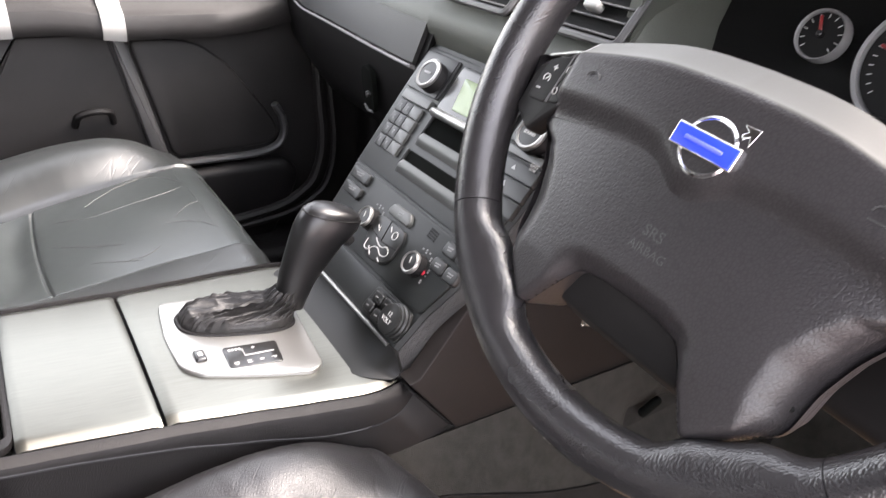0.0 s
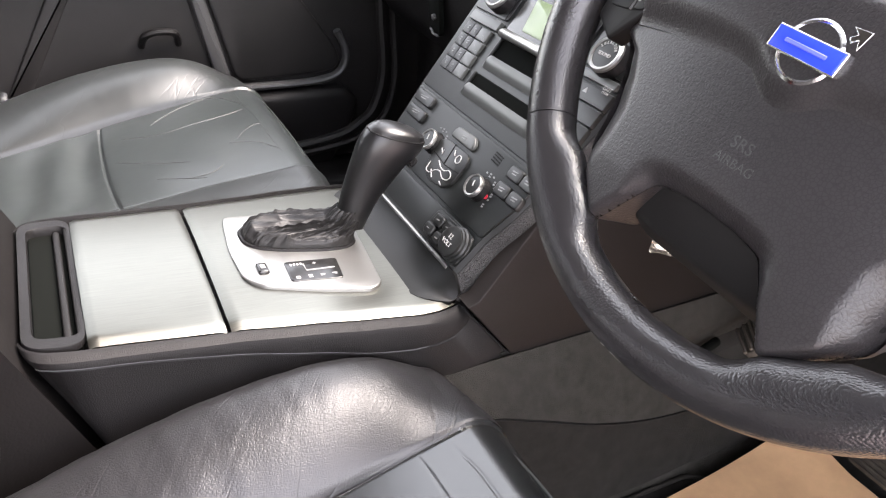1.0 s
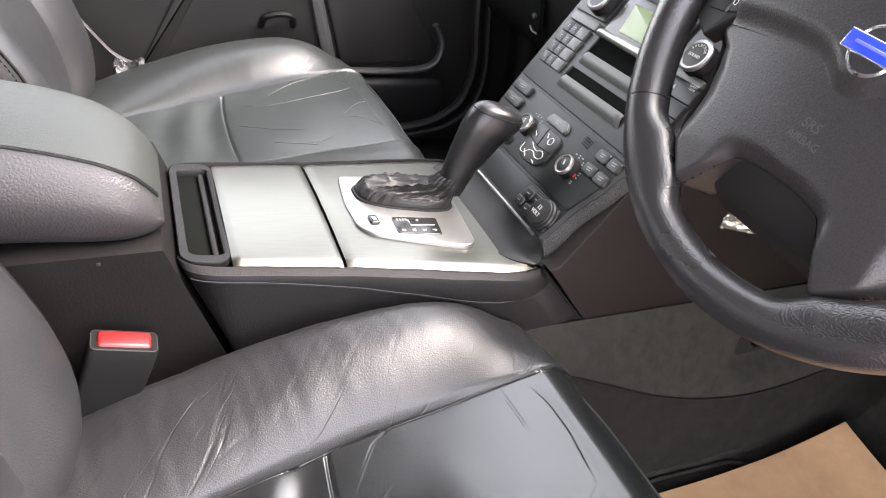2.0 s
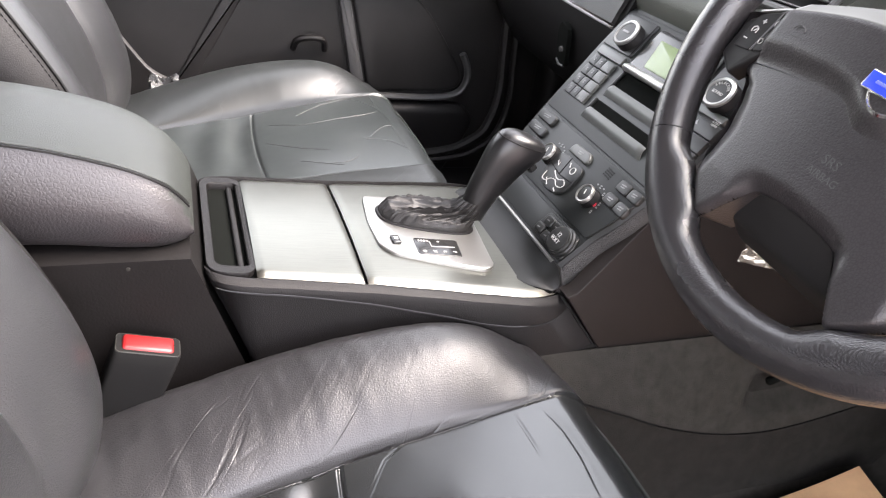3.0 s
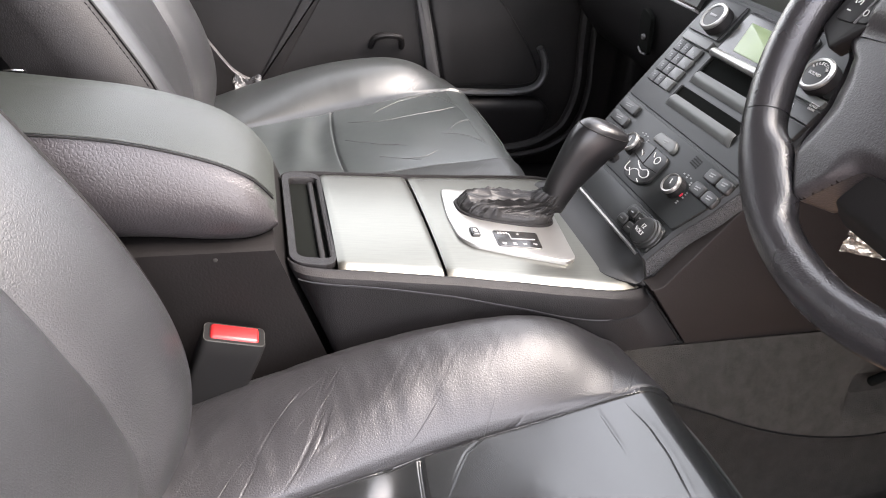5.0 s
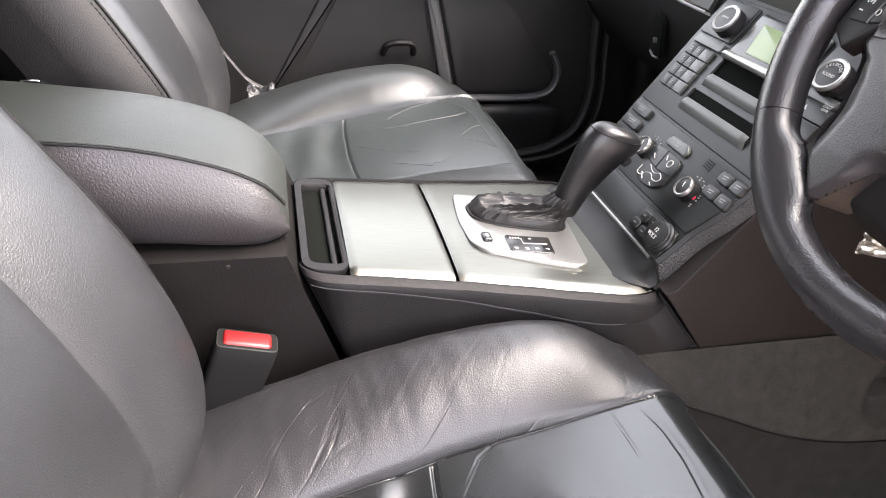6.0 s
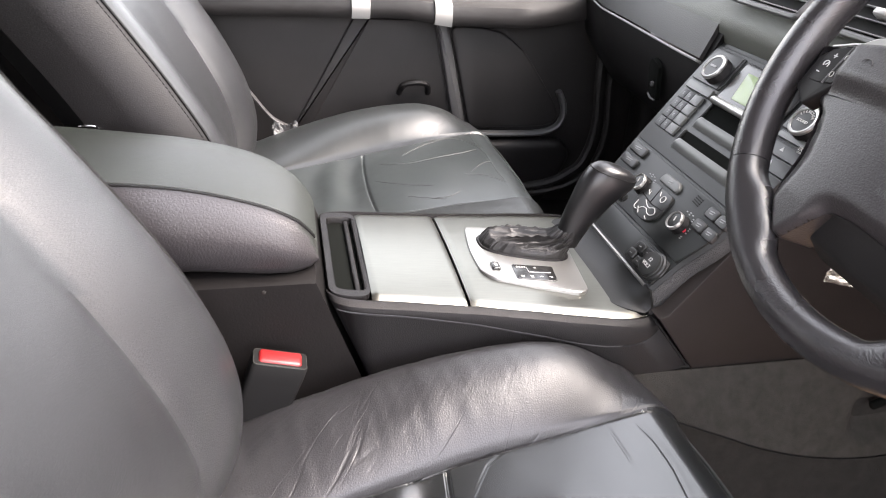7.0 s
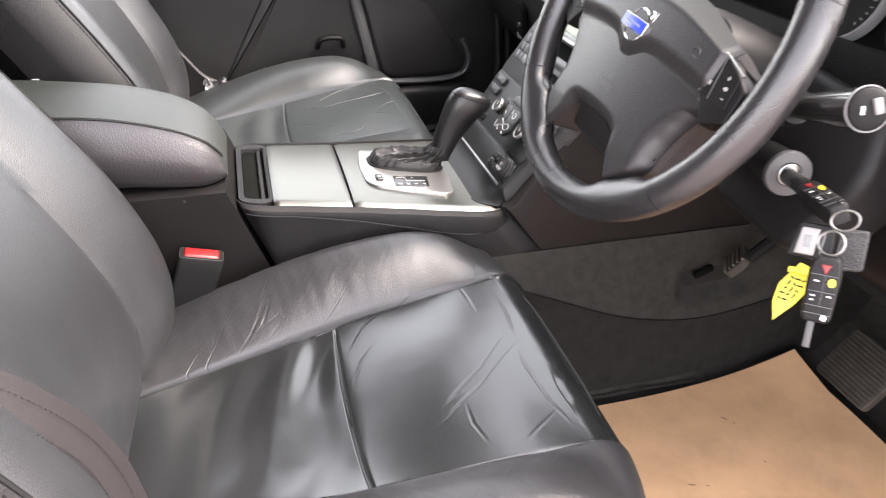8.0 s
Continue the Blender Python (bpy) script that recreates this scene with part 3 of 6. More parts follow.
def gauge(x, z, r, label, needle, marks):
    g = thing("gauge", (x, 0.462, z), label, "gauge", group="instrument gauges")
    m = axes((x, 0.475, z), (1, 0, 0), (0, 0.34, 0.94), (0, -0.94, 0.34))
    part("dial", lathe([(r * 0.9, 0.001), (r * 0.9, 0.0024)], 40, m), BLACK, g)
    part("bezel", lathe([(r * 0.93, 0.001), (r * 0.94, 0.005), (r, 0.006), (r * 1.03, 0.003), (r * 1.03, -0.006), (r * 0.93, -0.006)], 48, m), GREYPRINT, g, "silver gauge ring")
    a = radians(needle)
    part("needle", rbox(0.0026, r * 0.8, 0.0015, 0.0006, m @ pose(-math.sin(a) * r * 0.35, math.cos(a) * r * 0.35, 0.005, 0, 0, needle), 1), RED, g, "red needle")
    part("hub", lathe([(r * 0.14, 0.002), (r * 0.14, 0.007), (r * 0.08, 0.008)], 20, m), GLOSS, g)
    for i in range(marks):
        b = 2.3 - 4.6 * i / (marks - 1)
        part("mark", rbox(0.0007, 0.0034, 0.0006, 0, m @ pose(-math.sin(b) * r * 0.76, math.cos(b) * r * 0.76, 0.0026, 0, 0, math.degrees(b))), WHITE, g)
    return g


gauge(0.277, 0.707, 0.0190, "small round gauge with red needle and silver ring", 20, 11)
gauge(0.356, 0.700, 0.046, "large speedometer with silver ring and red needle", 75, 25)
gauge(0.466, 0.700, 0.046, "large rev counter with silver ring and red needle", 110, 25)

column = thing("steering_column", (0.368, 0.30, 0.62), "black steering column shroud with ignition barrel", "steering column")
part("shroud", ring_loft([[WT @ Vector((0.062 * s * math.copysign(abs(math.cos(a)) ** 0.6, math.cos(a)), -0.018 + 0.055 * s * math.copysign(abs(math.sin(a)) ** 0.6, math.sin(a)), -n)) for a in [2 * math.pi * k / 36 for k in range(36)]] for n, s in ((0.035, 0.7), (0.04, 0.98), (0.08, 1.1), (0.14, 1.2), (0.22, 1.25))]), DARK, column)
part("ignition_housing", prism(round_poly([(0.05, -0.105), (0.165, -0.105), (0.185, -0.02), (0.16, 0.035), (0.05, 0.04)], 0.02), -0.19, -0.125, 0.012, WT), DARK, column, "black ignition surround")
# the key's axis, and the flat disc that it stands in
FD = Vector((0.089, -0.026, 0.012)).normalized()
IGN = Matrix.Translation((0.5175, 0.3115, 0.593)) @ FD.to_track_quat("Z", "Y").to_matrix().to_4x4()
part("ignition_stub", lathe([(0.016, -0.05), (0.0180, -0.006), (0.0180, -0.002)], 32, IGN), DARK, column)
part("ignition_disc", lathe([(0.0198, -0.004), (0.0198, -0.0005), (0.0188, 0.0010), (0.0105, 0.0018), (0.0095, -0.002)], 40, IGN), IGNITION, column, "grey ignition disc")
part("keyhole_ring", lathe([(0.0097, 0.000), (0.0094, 0.0026), (0.0086, 0.0030), (0.0080, 0.0), (0.0080, -0.003)], 28, IGN), SATIN, column, "bright ring round the keyhole")


def stalk(root, end, label):
    root, end = Vector(root), Vector(end)
    s = thing("stalk", root, label, "stalk", group="column stalks")
    d = end - root
    part("boot", tube([root - d * 0.02, root + d * 0.10], [0.017, 0.014], 16), DARK, s, "black stalk socket")
    part("arm", tube([root + d * t for t in (0, 0.2, 0.5, 0.8, 1)], [0.0095, 0.0100, 0.0120, 0.0145, 0.0150], 20), GLOSS, s)
    q = Matrix.Translation(end) @ d.to_track_quat("Z", "Y").to_matrix().to_4x4()
    part("end_ring", lathe([(0.0150, -0.002), (0.0163, 0.0), (0.0163, 0.0010), (0.0158, 0.0016), (0.0152, 0.0012), (0.0149, 0.0)], 40, q), GREYPRINT, s, "silver ring at the stalk's end")
    part("end_cap", lathe([(0.0147, 0.0), (0.0145, 0.0022), (0.012, 0.0042), (0.006, 0.0048)], 28, q), BLACK, s)
    part("end_button", rbox(0.0065, 0.0115, 0.004, 0.0015, q @ pose(0.004, 0.002, 0.0055, 0, 0, 15)), GREYPRINT, s, "silver stalk button")
    part("symbol", rbox(0.003, 0.006, 0.0006, 0.0002, q @ pose(-0.0065, -0.001, 0.0056), 1), WHITE, s)
    return s


stalk((0.500, 0.312, 0.646), (0.597, 0.289, 0.679), "black wiper stalk with silver end ring")

# ---- steering wheel ----
wheel = thing("steering_wheel", WT.translation, "black leather steering wheel, three broad spokes", "steering wheel")
RW = 0.1685


def flare(a):
    """0 to 1: how far the rim's leather is drawn in to the end of a lower spoke at angle a."""
    k = min(abs(math.degrees(math.remainder(a - radians(c), 2 * math.pi))) for c in (-55.5, -124.5))
    e = min(1.0, max(0.0, (k - 5.5) / 10.0))
    return 1 - e * e * (3 - 2 * e)


def rim_ring(a0, a1, n, grow=0.0):
    rings = []
    for i in range(n + 1):
        a = a0 + (a1 - a0) * i / n
        pull = 0.0085 * flare(a)
        ring = []
        for j in range(28):
            b = 2 * math.pi * j / 28
            rr = RW + (0.0155 + grow) * math.cos(b) - pull * max(0.0, -math.cos(b)) ** 1.5
            ring.append(WT @ Vector((rr * math.cos(a), rr * math.sin(a), (0.0165 + grow) * math.sin(b))))
        rings.append(ring)
    return rings


SEAMS = [radians(a) for a in (24, 156, 217.5, 321)]
for a0, a1 in zip(SEAMS, SEAMS[1:] + [SEAMS[0] + 2 * math.pi]):
    part("rim_cover", ring_loft(rim_ring(a0 + 0.002, a1 - 0.002, int(60 * (a1 - a0)))), RIM_LEATHER, wheel, "stitched grained leather rim cover")
for a in SEAMS:
    part("rim_seam", ring_loft(rim_ring(a - 0.006, a + 0.006, 2, grow=-0.0012)), BLACK, wheel)

HALF = [(0.0, 0.029), (0.045, 0.027), (0.09, 0.020), (0.122, 0.008), (0.156, 0.002), (0.156, -0.028), (0.130, -0.033), (0.114, -0.041), (0.106, -0.058), (0.1005, -0.078), (0.0990, -0.098), (0.0965, -0.1045), (0.0665, -0.1335), (0.0605, -0.133), (0.047, -0.112), (0.0355, -0.0955), (0.018, -0.0925), (0.0, -0.092)]
OUT = [Vector((x, y, 0)) for x, y in HALF] + [Vector((-x, y, 0)) for x, y in HALF[-2:0:-1]]
hub_pts = []
for i in range(len(OUT)):
    a, b = OUT[i], OUT[(i + 1) % len(OUT)]
    for k in range(6):
        hub_pts.append(a.lerp(b, k / 6))
for _ in range(2):
    hub_pts = [(hub_pts[i - 1] + hub_pts[i] * 2 + hub_pts[(i + 1) % len(hub_pts)]) / 4 for i in range(len(hub_pts))]


def outline_gap(px, py):
    """Signed distance from places to the cover's outline, inside positive, and the nearest place on it."""
    A = np.array([(p.x, p.y) for p in hub_pts])
    B = np.roll(A, -1, axis=0)
    best = np.full(px.shape, 9.0)
    nx, ny = px.copy(), py.copy()
    inside = np.zeros(px.shape, bool)
    for (ax, ay), (bx, by) in zip(A, B):
        ex, ey = bx - ax, by - ay
        t = np.clip(((px - ax) * ex + (py - ay) * ey) / (ex * ex + ey * ey), 0, 1)
        qx, qy = ax + t * ex, ay + t * ey
        g = np.hypot(px - qx, py - qy)
        near = g < best
        best, nx, ny = np.where(near, g, best), np.where(near, qx, nx), np.where(near, qy, ny)
        cross = (ay > py) != (by > py)
        inside ^= cross & (px < ax + ex * (py - ay) / (ey if abs(ey) > 1e-12 else 1e-12))
    return np.where(inside, best, -best), nx, ny


def cover_height(x, y, gap):
    """The cover: domed, rolled at its rim, its lower spokes with a long chamfer."""
    bevel = interp(y, [(-0.15, 0.0040), (-0.112, 0.005), (-0.092, 0.016), (-0.06, 0.012), (0.05, 0.011)])
    n = 0.0125 - 0.0125 * (x / 0.13) ** 2 - 0.0095 * (1 - min(1.0, max(0.0, gap) / bevel)) ** 2.2
    k = abs(x)
    n -= 0.10 * max(0.0, -0.10 - y)
    q = k - interp(y, [(-0.15, 0.086), (-0.117, 0.082), (-0.093, 0.078), (-0.075, 0.0775), (-0.058, 0.084), (-0.042, 0.094), (-0.02, 0.18)])
    if q > 0:
        n -= 0.48 * q * q / (q + 0.004)
    return n


def cover_mesh(cell=0.0019):
    gx, gy = np.meshgrid(np.arange(-0.166, 0.1665, cell), np.arange(-0.145, 0.036, cell), indexing="ij")
    gap, nx, ny = outline_gap(gx, gy)
    bm = bmesh.new()
    grid = {}
    for i in range(gx.shape[0]):
        for j in range(gx.shape[1]):
            g = gap[i, j]
            if g > -0.75 * cell:
                snap = g < 0.35 * cell
                x, y = (nx[i, j], ny[i, j]) if snap else (gx[i, j], gy[i, j])
                grid[i, j] = bm.verts.new((x, y, cover_height(x, y, 0.0 if snap else g)))
    for (i, j), v in grid.items():
        q = [grid.get(k) for k in ((i, j), (i + 1, j), (i + 1, j + 1), (i, j + 1))]
        if all(q):
            bm.faces.new(q)
    bmesh.ops.remove_doubles(bm, verts=bm.verts, dist=0.0002)
    bm.transform(WT)
    return bm


def cover_wall(depth, scale, lift=None):
    return [WT @ Vector((p.x * scale, -0.03 + (p.y + 0.03) * scale, cover_height(p.x, p.y, 0.0) + lift if lift is not None else depth)) for p in hub_pts]


part("hub_wall", ring_loft([cover_wall(0, 0.9985, 0.0012), cover_wall(0, 1.0015, -0.0008), cover_wall(-0.006, 1.002), cover_wall(-0.034, 0.965)], False), PAD, wheel)
part("hub", cover_mesh(), PAD, wheel, "grained black airbag cover with spokes")


def band_low(x):
    """Lower edge of the proud band, sagging round the badge."""
    return flow(abs(x), [(0.0, -0.0285), (0.008, -0.0275), (0.016, -0.0225), (0.024, -0.0175), (0.040, -0.0148), (0.075, -0.0160), (0.105, -0.0195), (0.13, -0.0235)])


def band(u, v):
    """The proud band: a soft valley below, a grained face, and a smooth ledge that leans back to the dash."""
    x = -0.1135 + 0.227 * u
    k = abs(x)
    crease = flow(k, [(0, 0.0252), (0.045, 0.0236), (0.080, 0.0175), (0.114, 0.0095)])
    top = flow(k, [(0, 0.0410), (0.035, 0.0398), (0.061, 0.0357), (0.1065, 0.0213), (0.12, 0.016)])
    base = 0.0125 - 0.0085 * (x / 0.13) ** 2
    low = band_low(x)
    if v < 0.78:
        w = v / 0.78
        y = low - 0.009 + (crease - low + 0.009) * w
        t = min(1.0, (y - (low - 0.009)) / 0.019)
        n = base - 0.0007 + (0.0062 + 0.0007) * t * t * (3 - 2 * t)
        roll = max(0.0, (w - 0.90) / 0.10)
        n -= 0.0012 * roll ** 2
    else:
        w = (v - 0.78) / 0.22
        y = crease + (top - crease) * w
        n = base + 0.0050 - 0.0175 * w ** 0.92 * (top - crease) / 0.0158
    side = (k - 0.106) / 0.0075
    if side > 0:
        n -= 0.006 * side ** 2
    return WT @ Vector((x, y, n))


upper = part("upper_band", thick(sheet(band, 96, 64), 0.004, WT.to_3x3() @ Vector((0, 0, 1))), PAD, wheel, "grained band with a smooth ledge across the airbag cover")
upper.data.materials.append(LEDGE)
ledge_out = WT.to_3x3() @ Vector((0, 0.75, 0.66))
for p in upper.data.polygons:
    if p.normal.dot(ledge_out) > 0.93:
        p.material_index = 1


def lower_shroud(u, v):
    """The smooth housing that rolls from the pad's lower edge back and down between the lower spokes."""
    k = 2 * u - 1
    half = 0.040 + 0.018 * min(1.0, v * 1.4)
    y = -0.0865 - 0.046 * v ** 1.1 + 0.004 * k * k * (1 - v)
    n = 0.0035 - 0.030 * v ** 1.25 - 0.024 * max(0.0, v - 0.78) / 0.22
    return WT @ Vector((half * k, y, n))


part("lower_shroud", thick(sheet(lower_shroud, 24, 20), 0.004, WT.to_3x3() @ Vector((0, 0, 1))), PAD_SMOOTH, wheel, "smooth black housing behind the lower spokes")
part("screw_hole", lathe([(0.0015, 0.0), (0.0015, 0.0006), (0.0008, 0.0008)], 12, on(WT, 0.0948, -0.0902, cover_height(0.0948, -0.0902, 0.004) + 0.0002)), BLACK, wheel)
part("hub_back", ring_loft([[WT @ Vector((0.078 * s * math.copysign(abs(math.cos(a)) ** 0.5, math.cos(a)), -0.036 + 0.050 * s * math.copysign(abs(math.sin(a)) ** 0.5, math.sin(a)), n)) for a in [2 * math.pi * k / 40 for k in range(40)]] for n, s in ((-0.095, 0.8), (-0.085, 0.92), (-0.05, 1.0), (-0.020, 1.02), (-0.002, 0.9))]), BLACK, wheel, "smooth black hub housing")
part("writing", lettering("SRS", 0.0088, on(WT, -0.0015, -0.0560, 0.0124), 0.0002), EMBOSS, wheel)
part("writing", lettering("AIRBAG", 0.0070, on(WT, 0.000, -0.0655, 0.0124), 0.0002), EMBOSS, wheel)
badge = part("badge", lathe([(0.0128, 0.012), (0.0133, 0.0185), (0.0145, 0.0195), (0.0158, 0.0185), (0.0163, 0.012)], 48, on(WT, 0.002, -0.006)), CHROME, wheel, "round chrome badge with blue bar")
part("badge_plate", lathe([(0.0120, 0.012), (0.0120, 0.0172)], 40, on(WT, 0.002, -0.006)), GREYTRIM, badge)
part("badge_bar", rbox(0.0385, 0.0120, 0.004, 0.0008, on(WT, 0.002, -0.006, 0.0200, -1.5)), CHROME, badge)
part("badge_enamel", rbox(0.0368, 0.0103, 0.003, 0.0004, on(WT, 0.002, -0.006, 0.0211, -1.5)), BLUE, badge, "blue enamel bar")
part("badge_mark", rbox(0.023, 0.0020, 0.0008, 0.0003, on(WT, 0.002, -0.006, 0.0226, -1.5), 1), BADGE_PRINT, badge)
part("badge_arrow", prism([(0.0125, 0.0150), (0.0150, 0.0125), (0.0178, 0.0153), (0.0205, 0.0105), (0.0218, 0.0218), (0.0105, 0.0205), (0.0153, 0.0178)], 0.0145, 0.0190, 0.0006, on(WT, 0.002, -0.006, 0, -6) @ Matrix.Diagonal((0.88, 0.88, 1, 1))), CHROME, badge)

def pod_mark(side, kind, x, y):
    """A small white symbol on a wheel button."""
    n = 0.0103 - 0.006 * max(0.0, (abs(x) - 0.10) / 0.04)
    m = on(WT, x, y, n)
    if kind == "plus":
        return merge(rbox(0.0036, 0.0008, 0.0004, 0, m), rbox(0.0008, 0.0036, 0.0004, 0, m))
    if kind == "minus":
        return rbox(0.0034, 0.0009, 0.0004, 0, m)
    if kind == "ring":
        return tube([m @ Vector((0.0017 * math.cos(a), 0.0021 * math.sin(a), 0)) for a in [2 * math.pi * j / 14 for j in range(14)]], 0.00035, 5, True)
    if kind == "dial":
        arc = tube([m @ Vector((0.0026 * math.cos(a), 0.0026 * math.sin(a), 0)) for a in [-0.7 + 4.6 * j / 14 for j in range(15)]], 0.0004, 5)
        return merge(arc, rbox(0.0008, 0.0030, 0.0004, 0, m @ pose(0.0004, 0.0002, 0, 0, 0, -40)))
    if kind == "speaker":
        return merge(rbox(0.0012, 0.0018, 0.0004, 0, m @ pose(-0.0014, 0, 0)), prism([(-0.0008, 0.0006), (-0.0008, -0.0006), (0.0008, -0.0019), (0.0008, 0.0019)], 0, 0.0004, 0, m), rbox(0.0005, 0.0026, 0.0004, 0, m @ pose(0.0019, 0, 0)))
    return merge(prism([(-0.0022, 0), (0.0002, 0.0020), (0.0002, -0.0020)], 0, 0.0004, 0, m), prism([(-0.0002, 0), (0.0022, 0.0020), (0.0022, -0.0020)], 0, 0.0004, 0, m))


def pod_face(side, pts, lo, hi, bev):
    """A plate on the spoke that leans back towards the rim."""
    pts = [(side * x, y) for x, y in pts]
    bm = prism(round_poly(pts if side > 0 else pts[::-1], 0.0035), lo, hi, bev)
    for v in bm.verts:
        v.co.z -= 0.006 * max(0.0, (abs(v.co.x) - 0.10) / 0.04)
    bm.transform(WT)
    return bm


for side in (-1, 1):
    pod = part("button_pod", pod_face(side, [(0.0945, 0.0150), (0.1210, 0.0085), (0.1440, -0.006), (0.1450, -0.034), (0.1240, -0.045), (0.1060, -0.0225)], -0.006, 0.0088, 0.0025), DARK, wheel, "black pod of wheel buttons")
    for quad in ([(0.0965, 0.0132), (0.1125, 0.0090), (0.1178, -0.0235), (0.1078, -0.0215)], [(0.1140, 0.0085), (0.1345, 0.0010), (0.1385, -0.0260), (0.1195, -0.0245)]):
        part("rocker", pod_face(side, quad, 0.006, 0.0098, 0.0009), DARK, pod)
    marks = (("plus", 0.1247, -0.0027), ("dial", 0.1280, -0.0104), ("minus", 0.1313, -0.0178), ("dial", 0.1107, -0.0010), ("ring", 0.1150, -0.0155)) if side < 0 else (("plus", 0.1262, -0.0030), ("speaker", 0.1285, -0.0110), ("minus", 0.1310, -0.0185), ("arrow", 0.1080, 0.0010), ("arrow", 0.1118, -0.0125))
    for kind, x, y in marks:
        part("symbol", pod_mark(side, kind, side * x, y), WHITE, pod)
    part("pod_trim", tube([WT @ Vector((side * x, y, n)) for x, y, n in ((0.0945, 0.0152, 0.0090), (0.115, 0.0102, 0.0070), (0.1360, 0.0030, 0.0038))], 0.0011, 8), SATIN, pod, "silver strip over the buttons")
    part("pod_line", tube([WT @ Vector((side * x, y, n)) for x, y, n in ((0.1135, 0.0085, 0.0080), (0.1186, -0.0240, 0.0070))], 0.0008, 6), GREYTRIM, pod, "grey line between the buttons")
    part("pod_line", tube([WT @ Vector((side * x, y, n)) for x, y, n in ((0.0945, 0.0140, 0.0092), (0.1035, -0.012, 0.0090), (0.1070, -0.0225, 0.0084))], 0.0006, 6), GREYTRIM, pod)
    horn = [WT @ Vector((side * 0.0868 + 0.0050 * math.cos(a), 0.0005 + 0.0036 * math.sin(a), 0.0155)) for a in [math.pi * j / 8 for j in range(9)]]
    part("horn_mark", tube(horn, 0.0005, 5), EMBOSS, wheel)
    part("horn_mark", rbox(0.0100, 0.0008, 0.0008, 0, on(WT, side * 0.0868, -0.0030, 0.0150)), EMBOSS, wheel)

# ---- centre stack ----
stack = thing("centre_stack", (0, 0.24, 0.38), "slim black centre stack with radio and climate controls", "centre stack")


def edge_x(side, v):
    """x of the slab's edge at v."""
    if side < 0:
        return -interp(v, [(0.43, 0.110), (0.50, 0.1215), (0.58, 0.128), (0.71, 0.133)])
    return interp(v, [(0.43, 0.110), (0.48, 0.1165), (0.53, 0.131), (0.56, 0.137), (0.65, 0.147), (0.73, 0.152)])


rings = []
for i in range(31):
    v = 0.435 + 0.292 * i / 30
    l, r = edge_x(-1, v), edge_x(1, v)
    rings.append([ST @ Vector((x, v, n)) for x, n in ((l, -0.014), (l, -0.004), (l + 0.004, -0.0005), (r - 0.004, -0.0005), (r, -0.004), (r, -0.016), (r, -0.03))])
part("slab", ring_loft(rings), STACK, stack)
for side in (-1, 1):
    strip_rings = []
    for i in range(31):
        v = 0.424 + 0.298 * i / 30
        h = edge_x(side, v)
        strip_rings.append([ST @ Vector((h + side * a, v, n)) for a, n in ((0.0005, -0.012), (0.0008, -0.0035), (0.002, -0.003), (0.006, -0.006), (0.0095, -0.013), (0.0105, -0.020), (0.004, -0.022))])
    part("edge_strip", ring_loft(strip_rings), EDGE, stack, "grained black edge strip")


def face(name, pts, lo, hi, mat, parent=stack, label="", r=0.003, bev=0.001):
    return part(name, prism(round_poly(pts, r), lo, hi, bev, ST), mat, parent, label)


def box4(x0, x1, v0, v1):
    return [(x0, v0), (x1, v0), (x1, v1), (x0, v1)]


# lower pocket cover, climate panel, radio panel
face("pocket_cover", box4(-0.100, 0.1075, 0.4485, 0.4815), -0.002, 0.0015, STACK, label="flat black pocket cover", r=0.006)
part("strip", tube([ST @ Vector((x, 0.4437, 0.0015)) for x in (-0.098, 0.0, 0.1015)], 0.0022, 8), SATIN, stack, "bright silver strip")
face("climate_panel", [(-0.113, 0.4855), (0.112, 0.4855), (0.127, 0.5280), (0.132, 0.5615), (-0.121, 0.5650)], -0.002, 0.002, STACK, label="black climate control panel", r=0.004)
face("radio_panel", [(-0.121, 0.568), (0.133, 0.5645), (0.143, 0.655), (0.144, 0.722), (-0.127, 0.722), (-0.126, 0.655)], -0.002, 0.002, STACK, label="black radio panel", r=0.006)


def knob(x, v, r, h, label):
    k = part("knob", lathe([(r * 1.06, 0.0), (r * 1.06, 0.002), (r, 0.004), (r * 0.97, h), (r * 0.93, h + 0.001), (r * 0.6, h + 0.0005)], 40, on(ST, x, v)), TRIM, stack, label)
    part("knob_ring", lathe([(r * 0.74, h), (r * 0.77, h + 0.0016), (r * 0.90, h + 0.0022), (r * 0.99, h + 0.0005), (r * 0.99, h - 0.002)], 40, on(ST, x, v)), SATIN, k, "silver knob ring")
    part("knob_face", lathe([(r * 0.76, h - 0.001), (r * 0.76, h + 0.0008), (r * 0.3, h + 0.0012)], 32, on(ST, x, v)), KEYCAP, k)
    return k


def legend(x, v, n, w, rows, parent):
    """Small printed marks that cannot be read, as thin bars."""
    for i in range(rows):
        part("symbol", rbox(w * (1 - 0.25 * (i % 2)), 0.0011, 0.0004, 0.0001, on(ST, x, v - 0.0026 * (i - (rows - 1) / 2), n, 6), 1), GREYPRINT, parent)


